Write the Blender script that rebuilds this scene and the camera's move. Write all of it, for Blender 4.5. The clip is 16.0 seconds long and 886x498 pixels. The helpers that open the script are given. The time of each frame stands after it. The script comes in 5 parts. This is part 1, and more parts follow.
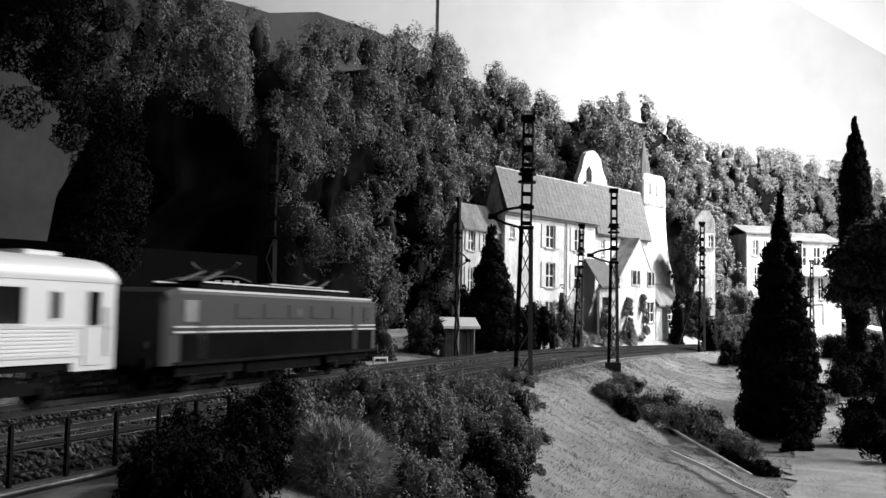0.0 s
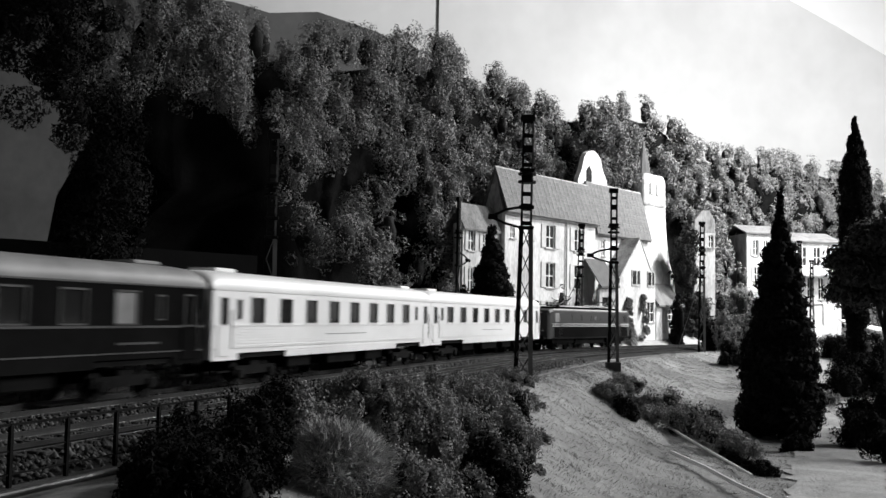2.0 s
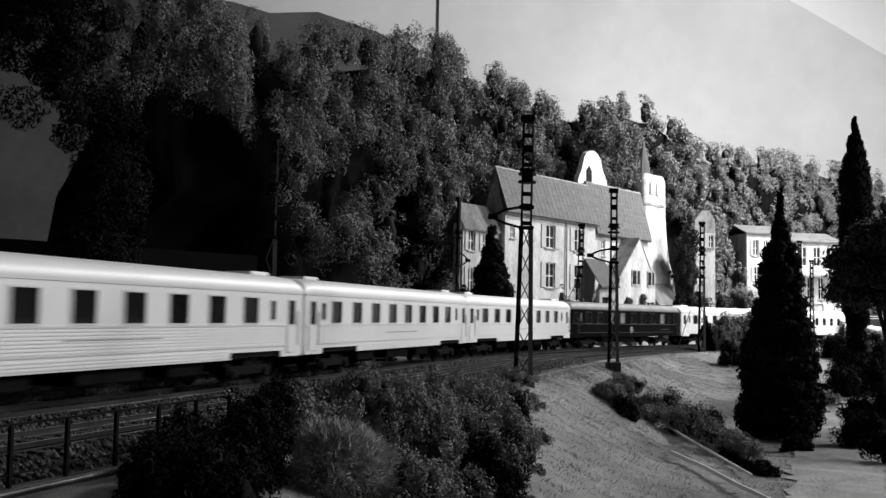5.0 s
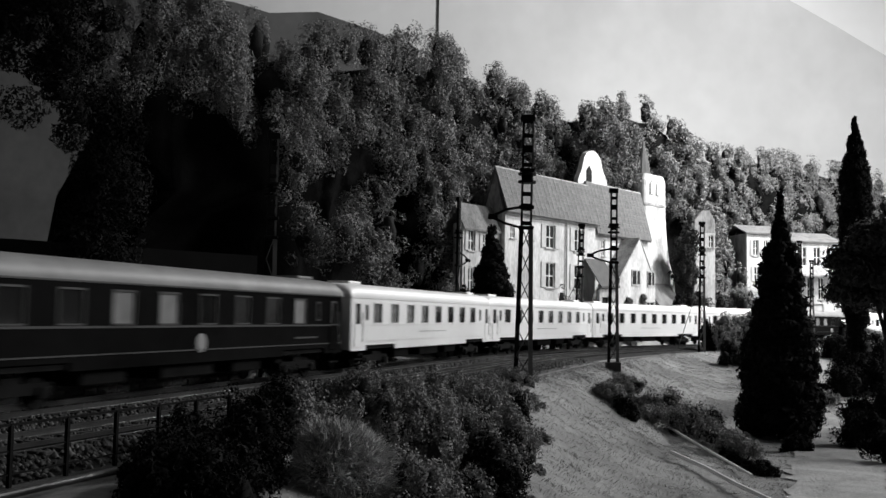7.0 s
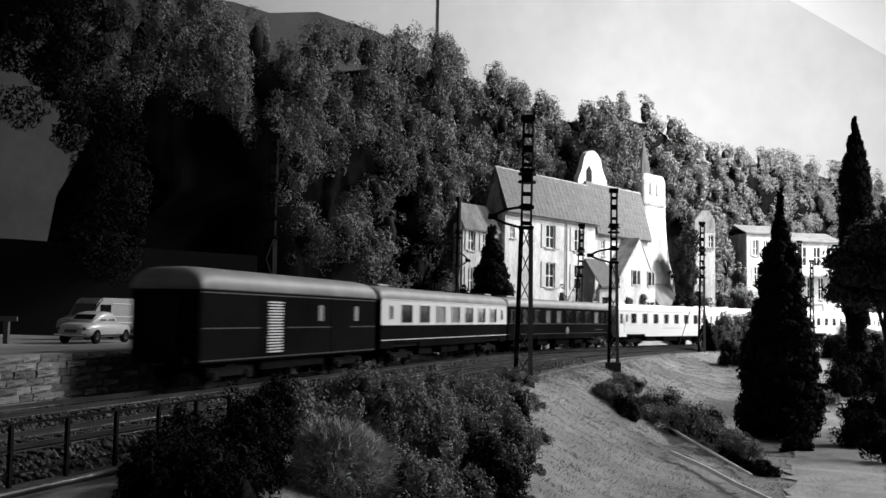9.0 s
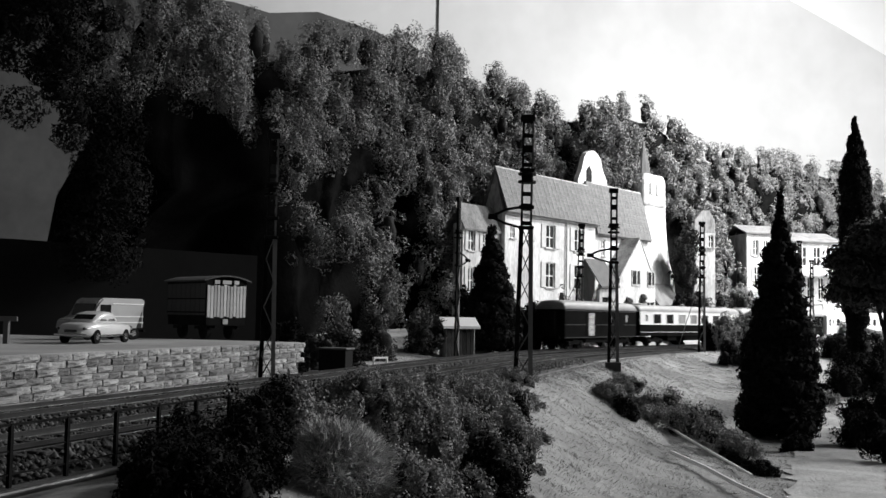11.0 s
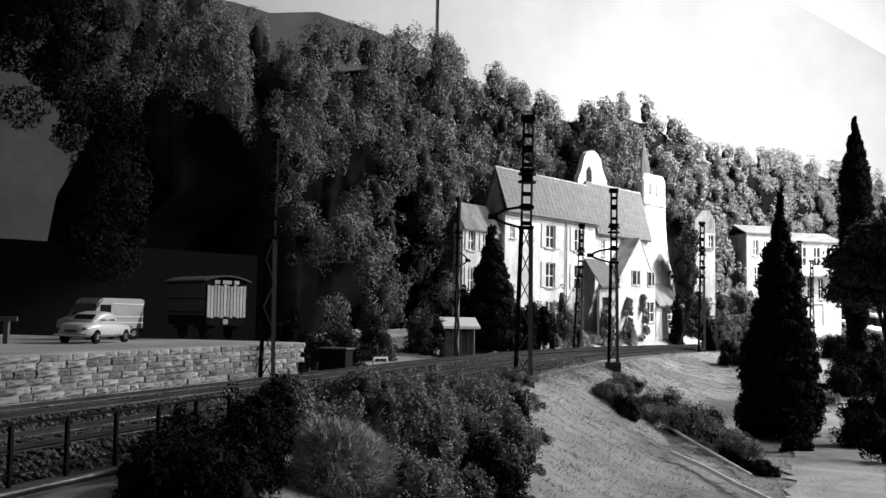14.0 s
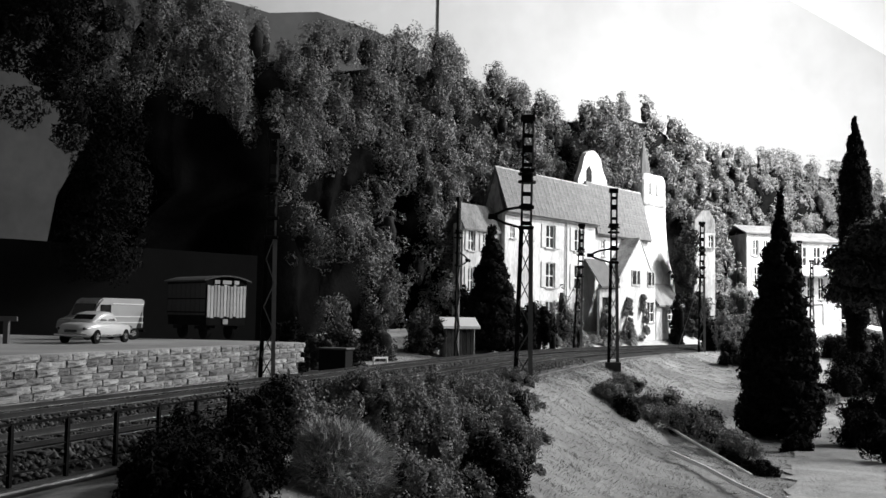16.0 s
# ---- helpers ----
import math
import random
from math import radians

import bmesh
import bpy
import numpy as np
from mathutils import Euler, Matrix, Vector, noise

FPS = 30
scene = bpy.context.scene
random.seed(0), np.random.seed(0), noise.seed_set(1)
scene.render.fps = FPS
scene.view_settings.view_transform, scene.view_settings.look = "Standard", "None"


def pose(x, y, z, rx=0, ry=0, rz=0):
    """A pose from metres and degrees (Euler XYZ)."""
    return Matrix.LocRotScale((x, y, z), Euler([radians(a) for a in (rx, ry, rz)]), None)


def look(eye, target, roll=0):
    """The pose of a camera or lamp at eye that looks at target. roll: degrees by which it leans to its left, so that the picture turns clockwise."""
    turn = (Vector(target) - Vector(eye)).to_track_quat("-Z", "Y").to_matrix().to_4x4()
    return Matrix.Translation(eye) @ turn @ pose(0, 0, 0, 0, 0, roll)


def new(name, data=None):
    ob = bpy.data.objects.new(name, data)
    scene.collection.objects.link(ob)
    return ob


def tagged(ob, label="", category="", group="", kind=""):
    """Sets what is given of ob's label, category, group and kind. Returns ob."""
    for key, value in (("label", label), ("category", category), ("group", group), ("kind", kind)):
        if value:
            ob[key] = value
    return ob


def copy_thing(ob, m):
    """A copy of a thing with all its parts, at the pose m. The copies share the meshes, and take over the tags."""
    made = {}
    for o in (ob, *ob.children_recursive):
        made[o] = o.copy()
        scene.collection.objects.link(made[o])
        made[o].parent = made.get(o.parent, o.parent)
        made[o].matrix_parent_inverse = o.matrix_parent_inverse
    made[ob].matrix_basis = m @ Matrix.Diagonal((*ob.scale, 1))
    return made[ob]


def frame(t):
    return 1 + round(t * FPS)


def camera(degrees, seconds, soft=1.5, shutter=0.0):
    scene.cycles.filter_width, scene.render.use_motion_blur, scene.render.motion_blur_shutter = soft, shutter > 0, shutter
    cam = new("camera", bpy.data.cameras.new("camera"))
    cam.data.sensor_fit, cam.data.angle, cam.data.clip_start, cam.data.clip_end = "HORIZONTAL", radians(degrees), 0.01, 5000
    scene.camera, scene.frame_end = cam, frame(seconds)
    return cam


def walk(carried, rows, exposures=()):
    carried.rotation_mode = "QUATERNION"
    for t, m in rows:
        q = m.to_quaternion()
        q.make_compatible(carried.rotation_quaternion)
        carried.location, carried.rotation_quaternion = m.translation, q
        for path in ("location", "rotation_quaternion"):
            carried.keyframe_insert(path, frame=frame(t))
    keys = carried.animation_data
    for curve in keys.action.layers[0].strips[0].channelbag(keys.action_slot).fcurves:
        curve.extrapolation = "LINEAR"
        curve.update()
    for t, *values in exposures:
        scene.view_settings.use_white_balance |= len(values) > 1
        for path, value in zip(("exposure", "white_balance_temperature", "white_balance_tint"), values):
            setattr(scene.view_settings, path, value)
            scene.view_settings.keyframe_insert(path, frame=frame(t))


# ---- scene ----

# A model railway of scale 1:87. Plan numbers below are in metres of the full-size
# original; K turns them into metres of the model.
K = 1.0 / 87.0
cam = camera(47.8, 16.0, soft=1.5, shutter=0.5)
EYE = (0.0, 0.0, 2.8 * K)
CAM = pose(*EYE) @ pose(0, 0, 0, 90 + 3.84, 0, 0) @ pose(0, 0, 0, 0, 0, 0.97)
walk(cam, [(0.0, CAM), (16.0, CAM)], exposures=[(0.0, 0.0), (1.5, -0.08), (3.5, -0.4), (6.3, -0.62), (7.5, -0.5), (9.0, -0.3), (11.3, -0.05), (12.0, 0.0), (16.0, 0.0)])

# ---- light ----
world = bpy.data.worlds.new("world")
scene.world = world
world.use_nodes = True
world.node_tree.nodes["Background"].inputs[0].default_value = (0.5, 0.5, 0.5, 1)
world.node_tree.nodes["Background"].inputs[1].default_value = 0.004


def lamp(name, eye, target, watts, size):
    data = bpy.data.lights.new(name, "AREA")
    data.shape, data.size, data.energy = "DISK", size * K, watts
    ob = new(name, data)
    ob.matrix_world = look([c * K for c in eye], [c * K for c in target])
    return ob


lamp("layout_lamp", (76, 128, 62), (10, 163, 16), 26.0, 9)
# added fill lamp out of view, brightens the near coaches and the grass
lamp("side_fill_lamp", (195, 72, 80), (0, 66, 5), 50.0, 70)


# ---- materials, all in greys: the film is black and white ----
def mat(name, lo, hi, rough=0.8, metal=0.0, size=1.0, fine=0.12, bump=0.25, spread=0.0, islands=False, fleck=0.35, gloss=0.5, streak=1.0):
    """Grey between lo and hi by noise of the given size (full-size metres) and a fine grain; spread varies pieces or islands."""
    m = bpy.data.materials.new(name)
    m.use_nodes = True
    n, l = m.node_tree.nodes, m.node_tree.links
    p = n["Principled BSDF"]
    p.inputs["Roughness"].default_value, p.inputs["Metallic"].default_value = rough, metal
    p.inputs["Specular IOR Level"].default_value = gloss
    co = n.new("ShaderNodeTexCoord")
    big, small = n.new("ShaderNodeTexNoise"), n.new("ShaderNodeTexNoise")
    for node, s in ((big, size), (small, fine)):
        node.inputs["Scale"].default_value = 1.0 / (s * K)
        node.inputs["Detail"].default_value = 4
        if streak != 1.0:
            mp = n.new("ShaderNodeMapping")
            mp.inputs["Scale"].default_value = (1, 1, streak)
            l.new(co.outputs["Object"], mp.inputs["Vector"])
            l.new(mp.outputs["Vector"], node.inputs["Vector"])
        else:
            l.new(co.outputs["Object"], node.inputs["Vector"])
    mix = n.new("ShaderNodeMath")
    mix.operation = "MULTIPLY_ADD"
    l.new(small.outputs["Fac"], mix.inputs[0])
    mix.inputs[1].default_value = fleck
    l.new(big.outputs["Fac"], mix.inputs[2])
    rng = n.new("ShaderNodeMapRange")
    rng.inputs["From Min"].default_value, rng.inputs["From Max"].default_value = 0.35 + fleck * 0.35, 0.65 + fleck * 0.65
    rng.inputs["To Min"].default_value, rng.inputs["To Max"].default_value = lo, hi
    l.new(mix.outputs[0], rng.inputs["Value"])
    last = rng.outputs["Result"]
    if spread:
        if islands:
            src = n.new("ShaderNodeNewGeometry").outputs["Random Per Island"]
        else:
            src = n.new("ShaderNodeObjectInfo").outputs["Random"]
        r2 = n.new("ShaderNodeMapRange")
        r2.inputs["To Min"].default_value, r2.inputs["To Max"].default_value = 1 - spread, 1 + spread
        l.new(src, r2.inputs["Value"])
        mul = n.new("ShaderNodeMath")
        mul.operation = "MULTIPLY"
        l.new(last, mul.inputs[0])
        l.new(r2.outputs["Result"], mul.inputs[1])
        last = mul.outputs[0]
    l.new(last, p.inputs["Base Color"])
    if bump:
        b = n.new("ShaderNodeBump")
        b.inputs["Strength"].default_value, b.inputs["Distance"].default_value = bump, 0.05 * K
        l.new(small.outputs["Fac"], b.inputs["Height"])
        l.new(b.outputs["Normal"], p.inputs["Normal"])
    return m


M = dict(
    silver=mat("silver_paint", 0.84, 0.91, 0.42, 0.1, 3, 0.3, 0.03),
    silver_roof=mat("silver_roof", 0.86, 0.92, 0.5, 0.1, 3, 0.3, 0.03),
    trim=mat("bright_trim", 0.8, 0.88, 0.3, 0.3, 3, 0.3, 0),
    dark_coach=mat("dark_coach_paint", 0.006, 0.011, 0.75, 0, 3, 0.3, 0.02, gloss=0.0),
    grey_roof=mat("grey_roof", 0.17, 0.27, 0.55, 0, 2, 0.3, 0.05),
    cream=mat("cream_paint", 0.62, 0.7, 0.45, 0, 3, 0.3, 0.02),
    loco=mat("loco_paint", 0.013, 0.02, 0.6, 0, 3, 0.3, 0.02),
    black=mat("black_underframe", 0.006, 0.014, 0.75, 0, 1, 0.2, 0.1, gloss=0.03),
    rubber=mat("bellows_rubber", 0.008, 0.012, 0.85, 0, 1, 0.2, 0.1, gloss=0.03),
    pane=mat("window_pane", 0.008, 0.014, 0.08, 0, 3, 0.5, 0),
    pale_pane=mat("pale_window_pane", 0.13, 0.26, 0.4, 0, 1.5, 0.5, 0, spread=0.5),
    steel=mat("rail_steel", 0.05, 0.1, 0.35, 0.7, 2, 0.2, 0.1),
    sleeper=mat("sleeper_wood", 0.02, 0.07, 0.85, 0, 1, 0.1, 0.5, spread=0.4, gloss=0.12),
    ballast=mat("ballast", 0.012, 0.045, 0.9, 0, 0.6, 0.1, 1.0, gloss=0.1),
    stone=mat("ballast_stone", 0.04, 0.12, 0.9, 0, 0.5, 0.1, 0.4, spread=0.6, islands=True, gloss=0.12),
    block=mat("quay_stone", 0.12, 0.4, 0.85, 0, 0.7, 0.12, 1.0, spread=0.45, fleck=0.6),
    mortar=mat("mortar", 0.03, 0.06, 0.95, 0, 1, 0.1, 0.4),
    quay=mat("quay_surface", 0.25, 0.36, 0.9, 0, 3, 0.2, 0.3),
    iron=mat("mast_iron", 0.006, 0.014, 0.6, 0.2, 1, 0.1, 0.2, gloss=0.03),
    # paler iron; on the masts it paints light on right legs and lacing
    lit_pale_iron=mat("mast_iron_lit_pale", 0.07, 0.12, 0.6, 0.1, 1, 0.1, 0.2),
    earth=mat("earth", 0.2, 0.42, 0.95, 0, 4, 0.25, 0.8, fleck=0.6, gloss=0.1),
    grass=mat("grass", 0.4, 0.66, 0.8, 0, 2, 0.2, 0, spread=0.45, islands=True, gloss=0.08),
    ivy=mat("ivy_leaves", 0.115, 0.275, 0.75, 0, 3, 0.3, 0, spread=0.28, islands=True, gloss=0.08),
    bush=mat("bush_leaves", 0.16, 0.34, 0.75, 0, 2, 0.3, 0, spread=0.3, islands=True, gloss=0.08),
    # dark foliage, lowered further to hold shade in the colour
    dark_shaded_leaf=mat("dark_shaded_leaves", 0.004, 0.011, 0.8, 0, 2, 0.3, 0, spread=0.6, islands=True, gloss=0.08),
    # dark on purpose: paints the shade in gaps between leaves
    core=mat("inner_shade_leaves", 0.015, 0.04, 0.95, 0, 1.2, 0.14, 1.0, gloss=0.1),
    bark=mat("bark", 0.02, 0.05, 0.9, 0, 0.5, 0.1, 0.8, gloss=0.1),
    # near-black, with the shade of the hollow put into the colour
    rock=mat("shade_dark_rock", 0.004, 0.009, 0.98, 0, 3, 0.3, 1.0, gloss=0.0),
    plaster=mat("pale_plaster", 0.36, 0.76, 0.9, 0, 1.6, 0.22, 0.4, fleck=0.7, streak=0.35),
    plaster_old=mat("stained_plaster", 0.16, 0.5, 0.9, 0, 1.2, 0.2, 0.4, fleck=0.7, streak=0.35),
    roof=mat("grey_roof_tiles", 0.08, 0.2, 0.85, 0, 1.2, 0.15, 0.9, fleck=0.7, streak=0.4),
    roof_piece=mat("roof_tile", 0.09, 0.22, 0.85, 0, 1.5, 0.15, 0.5, spread=0.12),
    slate=mat("dark_slate", 0.04, 0.075, 0.8, 0, 1.5, 0.15, 0.6),
    shutter=mat("shutter_paint", 0.42, 0.56, 0.7, 0, 1, 0.2, 0.2),
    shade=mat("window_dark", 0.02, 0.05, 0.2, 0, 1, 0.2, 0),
    white=mat("white_paint", 0.7, 0.82, 0.6, 0, 1, 0.2, 0.1),
    car=mat("pale_car_paint", 0.5, 0.56, 0.28, 0, 3, 0.3, 0),
    van=mat("grey_van_paint", 0.3, 0.38, 0.4, 0, 3, 0.3, 0),
    chrome=mat("chrome", 0.6, 0.7, 0.15, 1.0, 3, 0.3, 0),
    plank=mat("grey_planks", 0.4, 0.55, 0.75, 0, 1, 0.15, 0.3, spread=0.25),
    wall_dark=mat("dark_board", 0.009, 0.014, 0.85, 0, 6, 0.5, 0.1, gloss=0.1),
    sky=mat("painted_sky", 0.52, 0.66, 0.9, 0, 40, 4, 0.02, fleck=0.25),
    hills=mat("painted_hills", 0.07, 0.11, 0.9, 0, 12, 2, 0.02),
    seam=mat("seam_dark", 0.02, 0.03, 0.9, 0, 3, 0.5, 0),
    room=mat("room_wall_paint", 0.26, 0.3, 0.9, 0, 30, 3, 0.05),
    pale_bush=mat("pale_bush_sprigs", 0.36, 0.6, 0.8, 0, 1, 0.2, 0, spread=0.5, islands=True, gloss=0.08),
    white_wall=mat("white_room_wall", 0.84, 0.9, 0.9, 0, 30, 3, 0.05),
    twig=mat("twiggy_undergrowth", 0.045, 0.11, 0.8, 0, 1.5, 0.2, 0, spread=0.4, islands=True, gloss=0.08),
    # for the pine, and as the shadow colour of the ivy below the gable house
    pine_and_shaded_leaf=mat("pine_needles_and_shaded_ivy", 0.02, 0.06, 0.8, 0, 2, 0.3, 0, spread=0.6, islands=True, gloss=0.1),
    path=mat("pale_gravel", 0.3, 0.5, 0.95, 0, 1.2, 0.15, 0.8, fleck=0.6),
)


# ---- mesh helpers ----
def B():
    return bmesh.new()


def box(bm, x0, x1, y0, y1, z0, z1, m=None):
    v = [bm.verts.new((x, y, z)) for x in (x0, x1) for y in (y0, y1) for z in (z0, z1)]
    for q in ((0, 1, 3, 2), (4, 6, 7, 5), (0, 4, 5, 1), (2, 3, 7, 6), (0, 2, 6, 4), (1, 5, 7, 3)):
        bm.faces.new([v[i] for i in q])
    if m is not None:
        for a in v:
            a.co = m @ a.co
    return bm


def bevelled(bm, w, seg=1):
    bmesh.ops.bevel(bm, geom=list(bm.edges), offset=w, segments=seg, affect="EDGES", clamp_overlap=True)
    return bm


def bar(bm, a, b, w, d=None):
    """A square bar from a to b."""
    a, b = Vector(a), Vector(b)
    d = d or w
    m = Matrix.Translation(a) @ (b - a).to_track_quat("Z", "Y").to_matrix().to_4x4()
    return box(bm, -w / 2, w / 2, -d / 2, d / 2, 0, (b - a).length, m)


def tube(bm, a, b, r0, r1=None, n=8):
    a, b = Vector(a), Vector(b)
    r1 = r0 if r1 is None else r1
    m = Matrix.Translation(a) @ (b - a).to_track_quat("Z", "Y").to_matrix().to_4x4()
    lo = [bm.verts.new(m @ Vector((r0 * math.cos(t), r0 * math.sin(t), 0))) for t in [i * math.tau / n for i in range(n)]]
    hi = [bm.verts.new(m @ Vector((r1 * math.cos(t), r1 * math.sin(t), (b - a).length))) for t in [i * math.tau / n for i in range(n)]]
    for i in range(n):
        bm.faces.new((lo[i], lo[(i + 1) % n], hi[(i + 1) % n], hi[i]))
    bm.faces.new(lo[::-1])
    bm.faces.new(hi)
    return bm


def loft(bm, rings, caps=True, closed=True):
    """Skin of rings of equal length."""
    vs = [[bm.verts.new(c) for c in ring] for ring in rings]
    for a, b in zip(vs, vs[1:]):
        n = len(a)
        for i in range(n if closed else n - 1):
            bm.faces.new((a[i], a[(i + 1) % n], b[(i + 1) % n], b[i]))
    if caps:
        bm.faces.new(vs[0][::-1])
        bm.faces.new(vs[-1])
    return bm


def mesh_of(name, bm, material, smooth=False):
    bmesh.ops.recalc_face_normals(bm, faces=bm.faces)
    for v in bm.verts:
        v.co *= K
    me = bpy.data.meshes.new(name)
    bm.to_mesh(me)
    bm.free()
    me.materials.append(M[material])
    if smooth:
        me.polygons.foreach_set("use_smooth", [True] * len(me.polygons))
    return me


def part(name, bm, material, parent=None, label="", smooth=False):
    ob = new(name, mesh_of(name, bm, material, smooth))
    ob.parent = parent
    return tagged(ob, label)


def P(x, y, z, rz=0.0, rx=0.0, ry=0.0):
    return pose(x * K, y * K, z * K, rx, ry, rz)


def thing(name, label, category, group="", m=None, kind=""):
    ob = new(name)
    ob.empty_display_size = 0.01
    if m is not None:
        ob.matrix_basis = m
    return tagged(ob, label, category, group, kind)


def raw(name, verts, faces, material, parent=None, smooth=False):
    me = bpy.data.meshes.new(name)
    verts, faces = np.asarray(verts, np.float32) * K, np.asarray(faces, np.int32)
    me.vertices.add(len(verts))
    me.vertices.foreach_set("co", verts.ravel())
    me.loops.add(faces.size)
    me.loops.foreach_set("vertex_index", faces.ravel())
    me.polygons.add(len(faces))
    me.polygons.foreach_set("loop_start", np.arange(0, faces.size, faces.shape[1], dtype=np.int32))
    me.update(calc_edges=True)
    me.materials.append(M[material])
    if smooth:
        me.polygons.foreach_set("use_smooth", [True] * len(me.polygons))
    ob = new(name, me)
    ob.parent = parent
    return ob


# ---- the line of the track ----
KNOTS = [-260, 0, 30, 55, 80, 105, 130, 165, 185, 186, 310, 311, 560]
BENDS = [-0.0002, -0.0018, -0.0005, 0.0043, 0.0105, 0.002, 0.0021, 0.003, 0.016, 0.018, 0.018, 0.0, 0.0]
SS = np.arange(-260, 560, 0.5)
TH = np.cumsum(np.interp(SS, KNOTS, BENDS)) * 0.5
I0 = int(260 / 0.5)
TH += 0.337 - TH[I0]
XX, YY = np.cumsum(np.sin(TH)) * 0.5, np.cumsum(np.cos(TH)) * 0.5
XX += -15.28 - XX[I0]
YY += 18.85 - YY[I0]


def on_track(s, u=0.0):
    """Place and heading (radians from +Y towards +X) at s along the track, u metres to its right."""
    x, y, t = (float(np.interp(s, SS, a)) for a in (XX, YY, TH))
    return x + u * math.cos(t), y - u * math.sin(t), t


def beside(x, y):
    """Signed distance to the right of the track, for arrays."""
    x, y = np.asarray(x, float), np.asarray(y, float)
    shape = x.shape
    x, y = x.ravel(), y.ravel()
    near = slice(I0 - 160, I0 + 400, 2)
    px, py, pt = XX[near], YY[near], TH[near]
    out = np.empty(len(x))
    for i in range(0, len(x), 4000):
        dx, dy = x[i:i + 4000, None] - px, y[i:i + 4000, None] - py
        k = np.argmin(dx * dx + dy * dy, axis=1)
        r = np.arange(len(k))
        out[i:i + 4000] = dx[r, k] * np.cos(pt[k]) - dy[r, k] * np.sin(pt[k])
    return out.reshape(shape)


def step(a, b, v):
    t = np.clip((np.asarray(v, float) - a) / (b - a), 0, 1)
    return t * t * (3 - 2 * t)


def wavy(x, y):
    return (np.sin(x * 0.9 + 1.7 * np.sin(y * 0.43)) * np.cos(y * 0.71 + x * 0.2) + 0.6 * np.sin(x * 2.3 + y * 1.9) * np.sin(y * 2.7 - x)) / 1.6


def height(x, y):
    x, y = np.asarray(x, float), np.asarray(y, float)
    u = beside(x, y)
    z = np.interp(u, [-4, 7.6, 8.6, 9.6, 10.6, 15.5, 20, 32, 400], [-0.42, -0.42, -0.35, -0.2, -0.55, -3.2, -3.9, -4.1, -4.1])
    far = step(60, 106, y) * step(10, 14, u)
    z = z * (1 - far) - 0.3 * far
    z = z + 1.9 * step(3.4, 7.5, -u) * step(72, 88, y)
    rough = step(8.6, 11, u) + step(4.5, 8, -u)
    return z + 0.14 * wavy(x, y) * np.clip(rough, 0, 1)


# ---- room, backdrop, ground ----
def room():
    # walls other than the north one are unseen, mid-grey to limit bounced light
    for name, a in (("wall_north", (-250, 204, 219, 223, -60, 190)), ("wall_south", (-250, 204, -264, -260, -60, 190)),
                    ("wall_west", (-254, -250, -264, 240, -60, 190)), ("wall_east", (200, 204, -264, 34, -60, 190)), ("wall_east_far", (200, 204, 110, 240, -60, 190)), ("wall_east_sill", (200, 204, 34, 110, -60, 42)), ("wall_east_lintel", (200, 204, 34, 110, 118, 190)),
                    ("ceiling", (-254, 204, -264, 240, 190.1, 194))):
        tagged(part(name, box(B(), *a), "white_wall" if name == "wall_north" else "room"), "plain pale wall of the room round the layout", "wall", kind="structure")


def fill_lamp_surround():
    # frame added out of view, to give the fill lamp an opening
    w = thing("window_1", "unseen window frame added round the fill lamp", "window", kind="structure")
    for y in (34, 71, 108):
        part("frame_post", box(B(), 200.5, 203.5, y, y + 2, 42, 118), "white", w)
    for z in (42, 116):
        part("frame_rail", box(B(), 200.6, 203.4, 36, 108, z, z + 2), "white", w)
    part("sill", bevelled(box(B(), 197.5, 199.9, 32, 112, 40, 42), 0.3), "white", w)


def backdrop():
    # a bent board with a cut top edge
    top = [(-150, 125), (-60, 125), (40, 110), (66, 80), (74.7, 73.3), (85, 67.3), (96, 60.4), (112, 51), (150, 40)]
    xs = np.linspace(-150, 150, 61)
    zs = np.interp(xs, [a for a, b in top], [b for a, b in top])
    ys = 215 - 0.0012 * np.clip(np.abs(xs) - 60, 0, None) ** 2
    bm = B()
    loft(bm, [[(x, y, -5), (x, y + 1, -5), (x, y + 1, z), (x, y, z)] for x, y, z in zip(xs, ys, zs)])
    ob = tagged(part("backdrop", bm, "sky"), "painted pale cloudy sky board behind the layout", "backdrop", kind="structure")
    bm = B()
    box(bm, -2.15, -1.75, 214.7, 214.95, 55, 124)
    part("seam", bm, "seam", ob, "dark vertical seam")
    # a flat cut-out of far hills
    pts = [(-150, 88), (-110, 84), (-75, 75), (-57, 71.6), (-46, 70.0), (-38.5, 67.8), (-28, 68.2), (-15, 64), (0, 55), (20, 40)]
    bm = B()
    loft(bm, [[(x, 213, -5), (x, 213.6, -5), (x, 213.6, z), (x, 213, z)] for x, z in pts])
    tagged(part("backdrop_hills", bm, "hills"), "grey painted cut-out of distant hills", "backdrop", kind="structure")


def ground():
    xs = np.concatenate([np.linspace(-250, -45, 30), np.arange(-44, 75, 0.75), np.linspace(76, 200, 20)])
    ys = np.concatenate([np.linspace(-260, -2, 30), np.arange(0, 170, 0.75), np.linspace(171, 219, 12)])
    X, Y = np.meshgrid(xs, ys)
    Z = height(X, Y)
    n, m = X.shape
    i = np.arange(n * m).reshape(n, m)
    faces = np.stack([i[:-1, :-1], i[:-1, 1:], i[1:, 1:], i[1:, :-1]], -1).reshape(-1, 4)
    ob = raw("ground", np.stack([X, Y, Z], -1).reshape(-1, 3), faces, "earth", smooth=True)
    tagged(ob, "dry earth embankment sloping to a hollow", "ground", kind="structure")


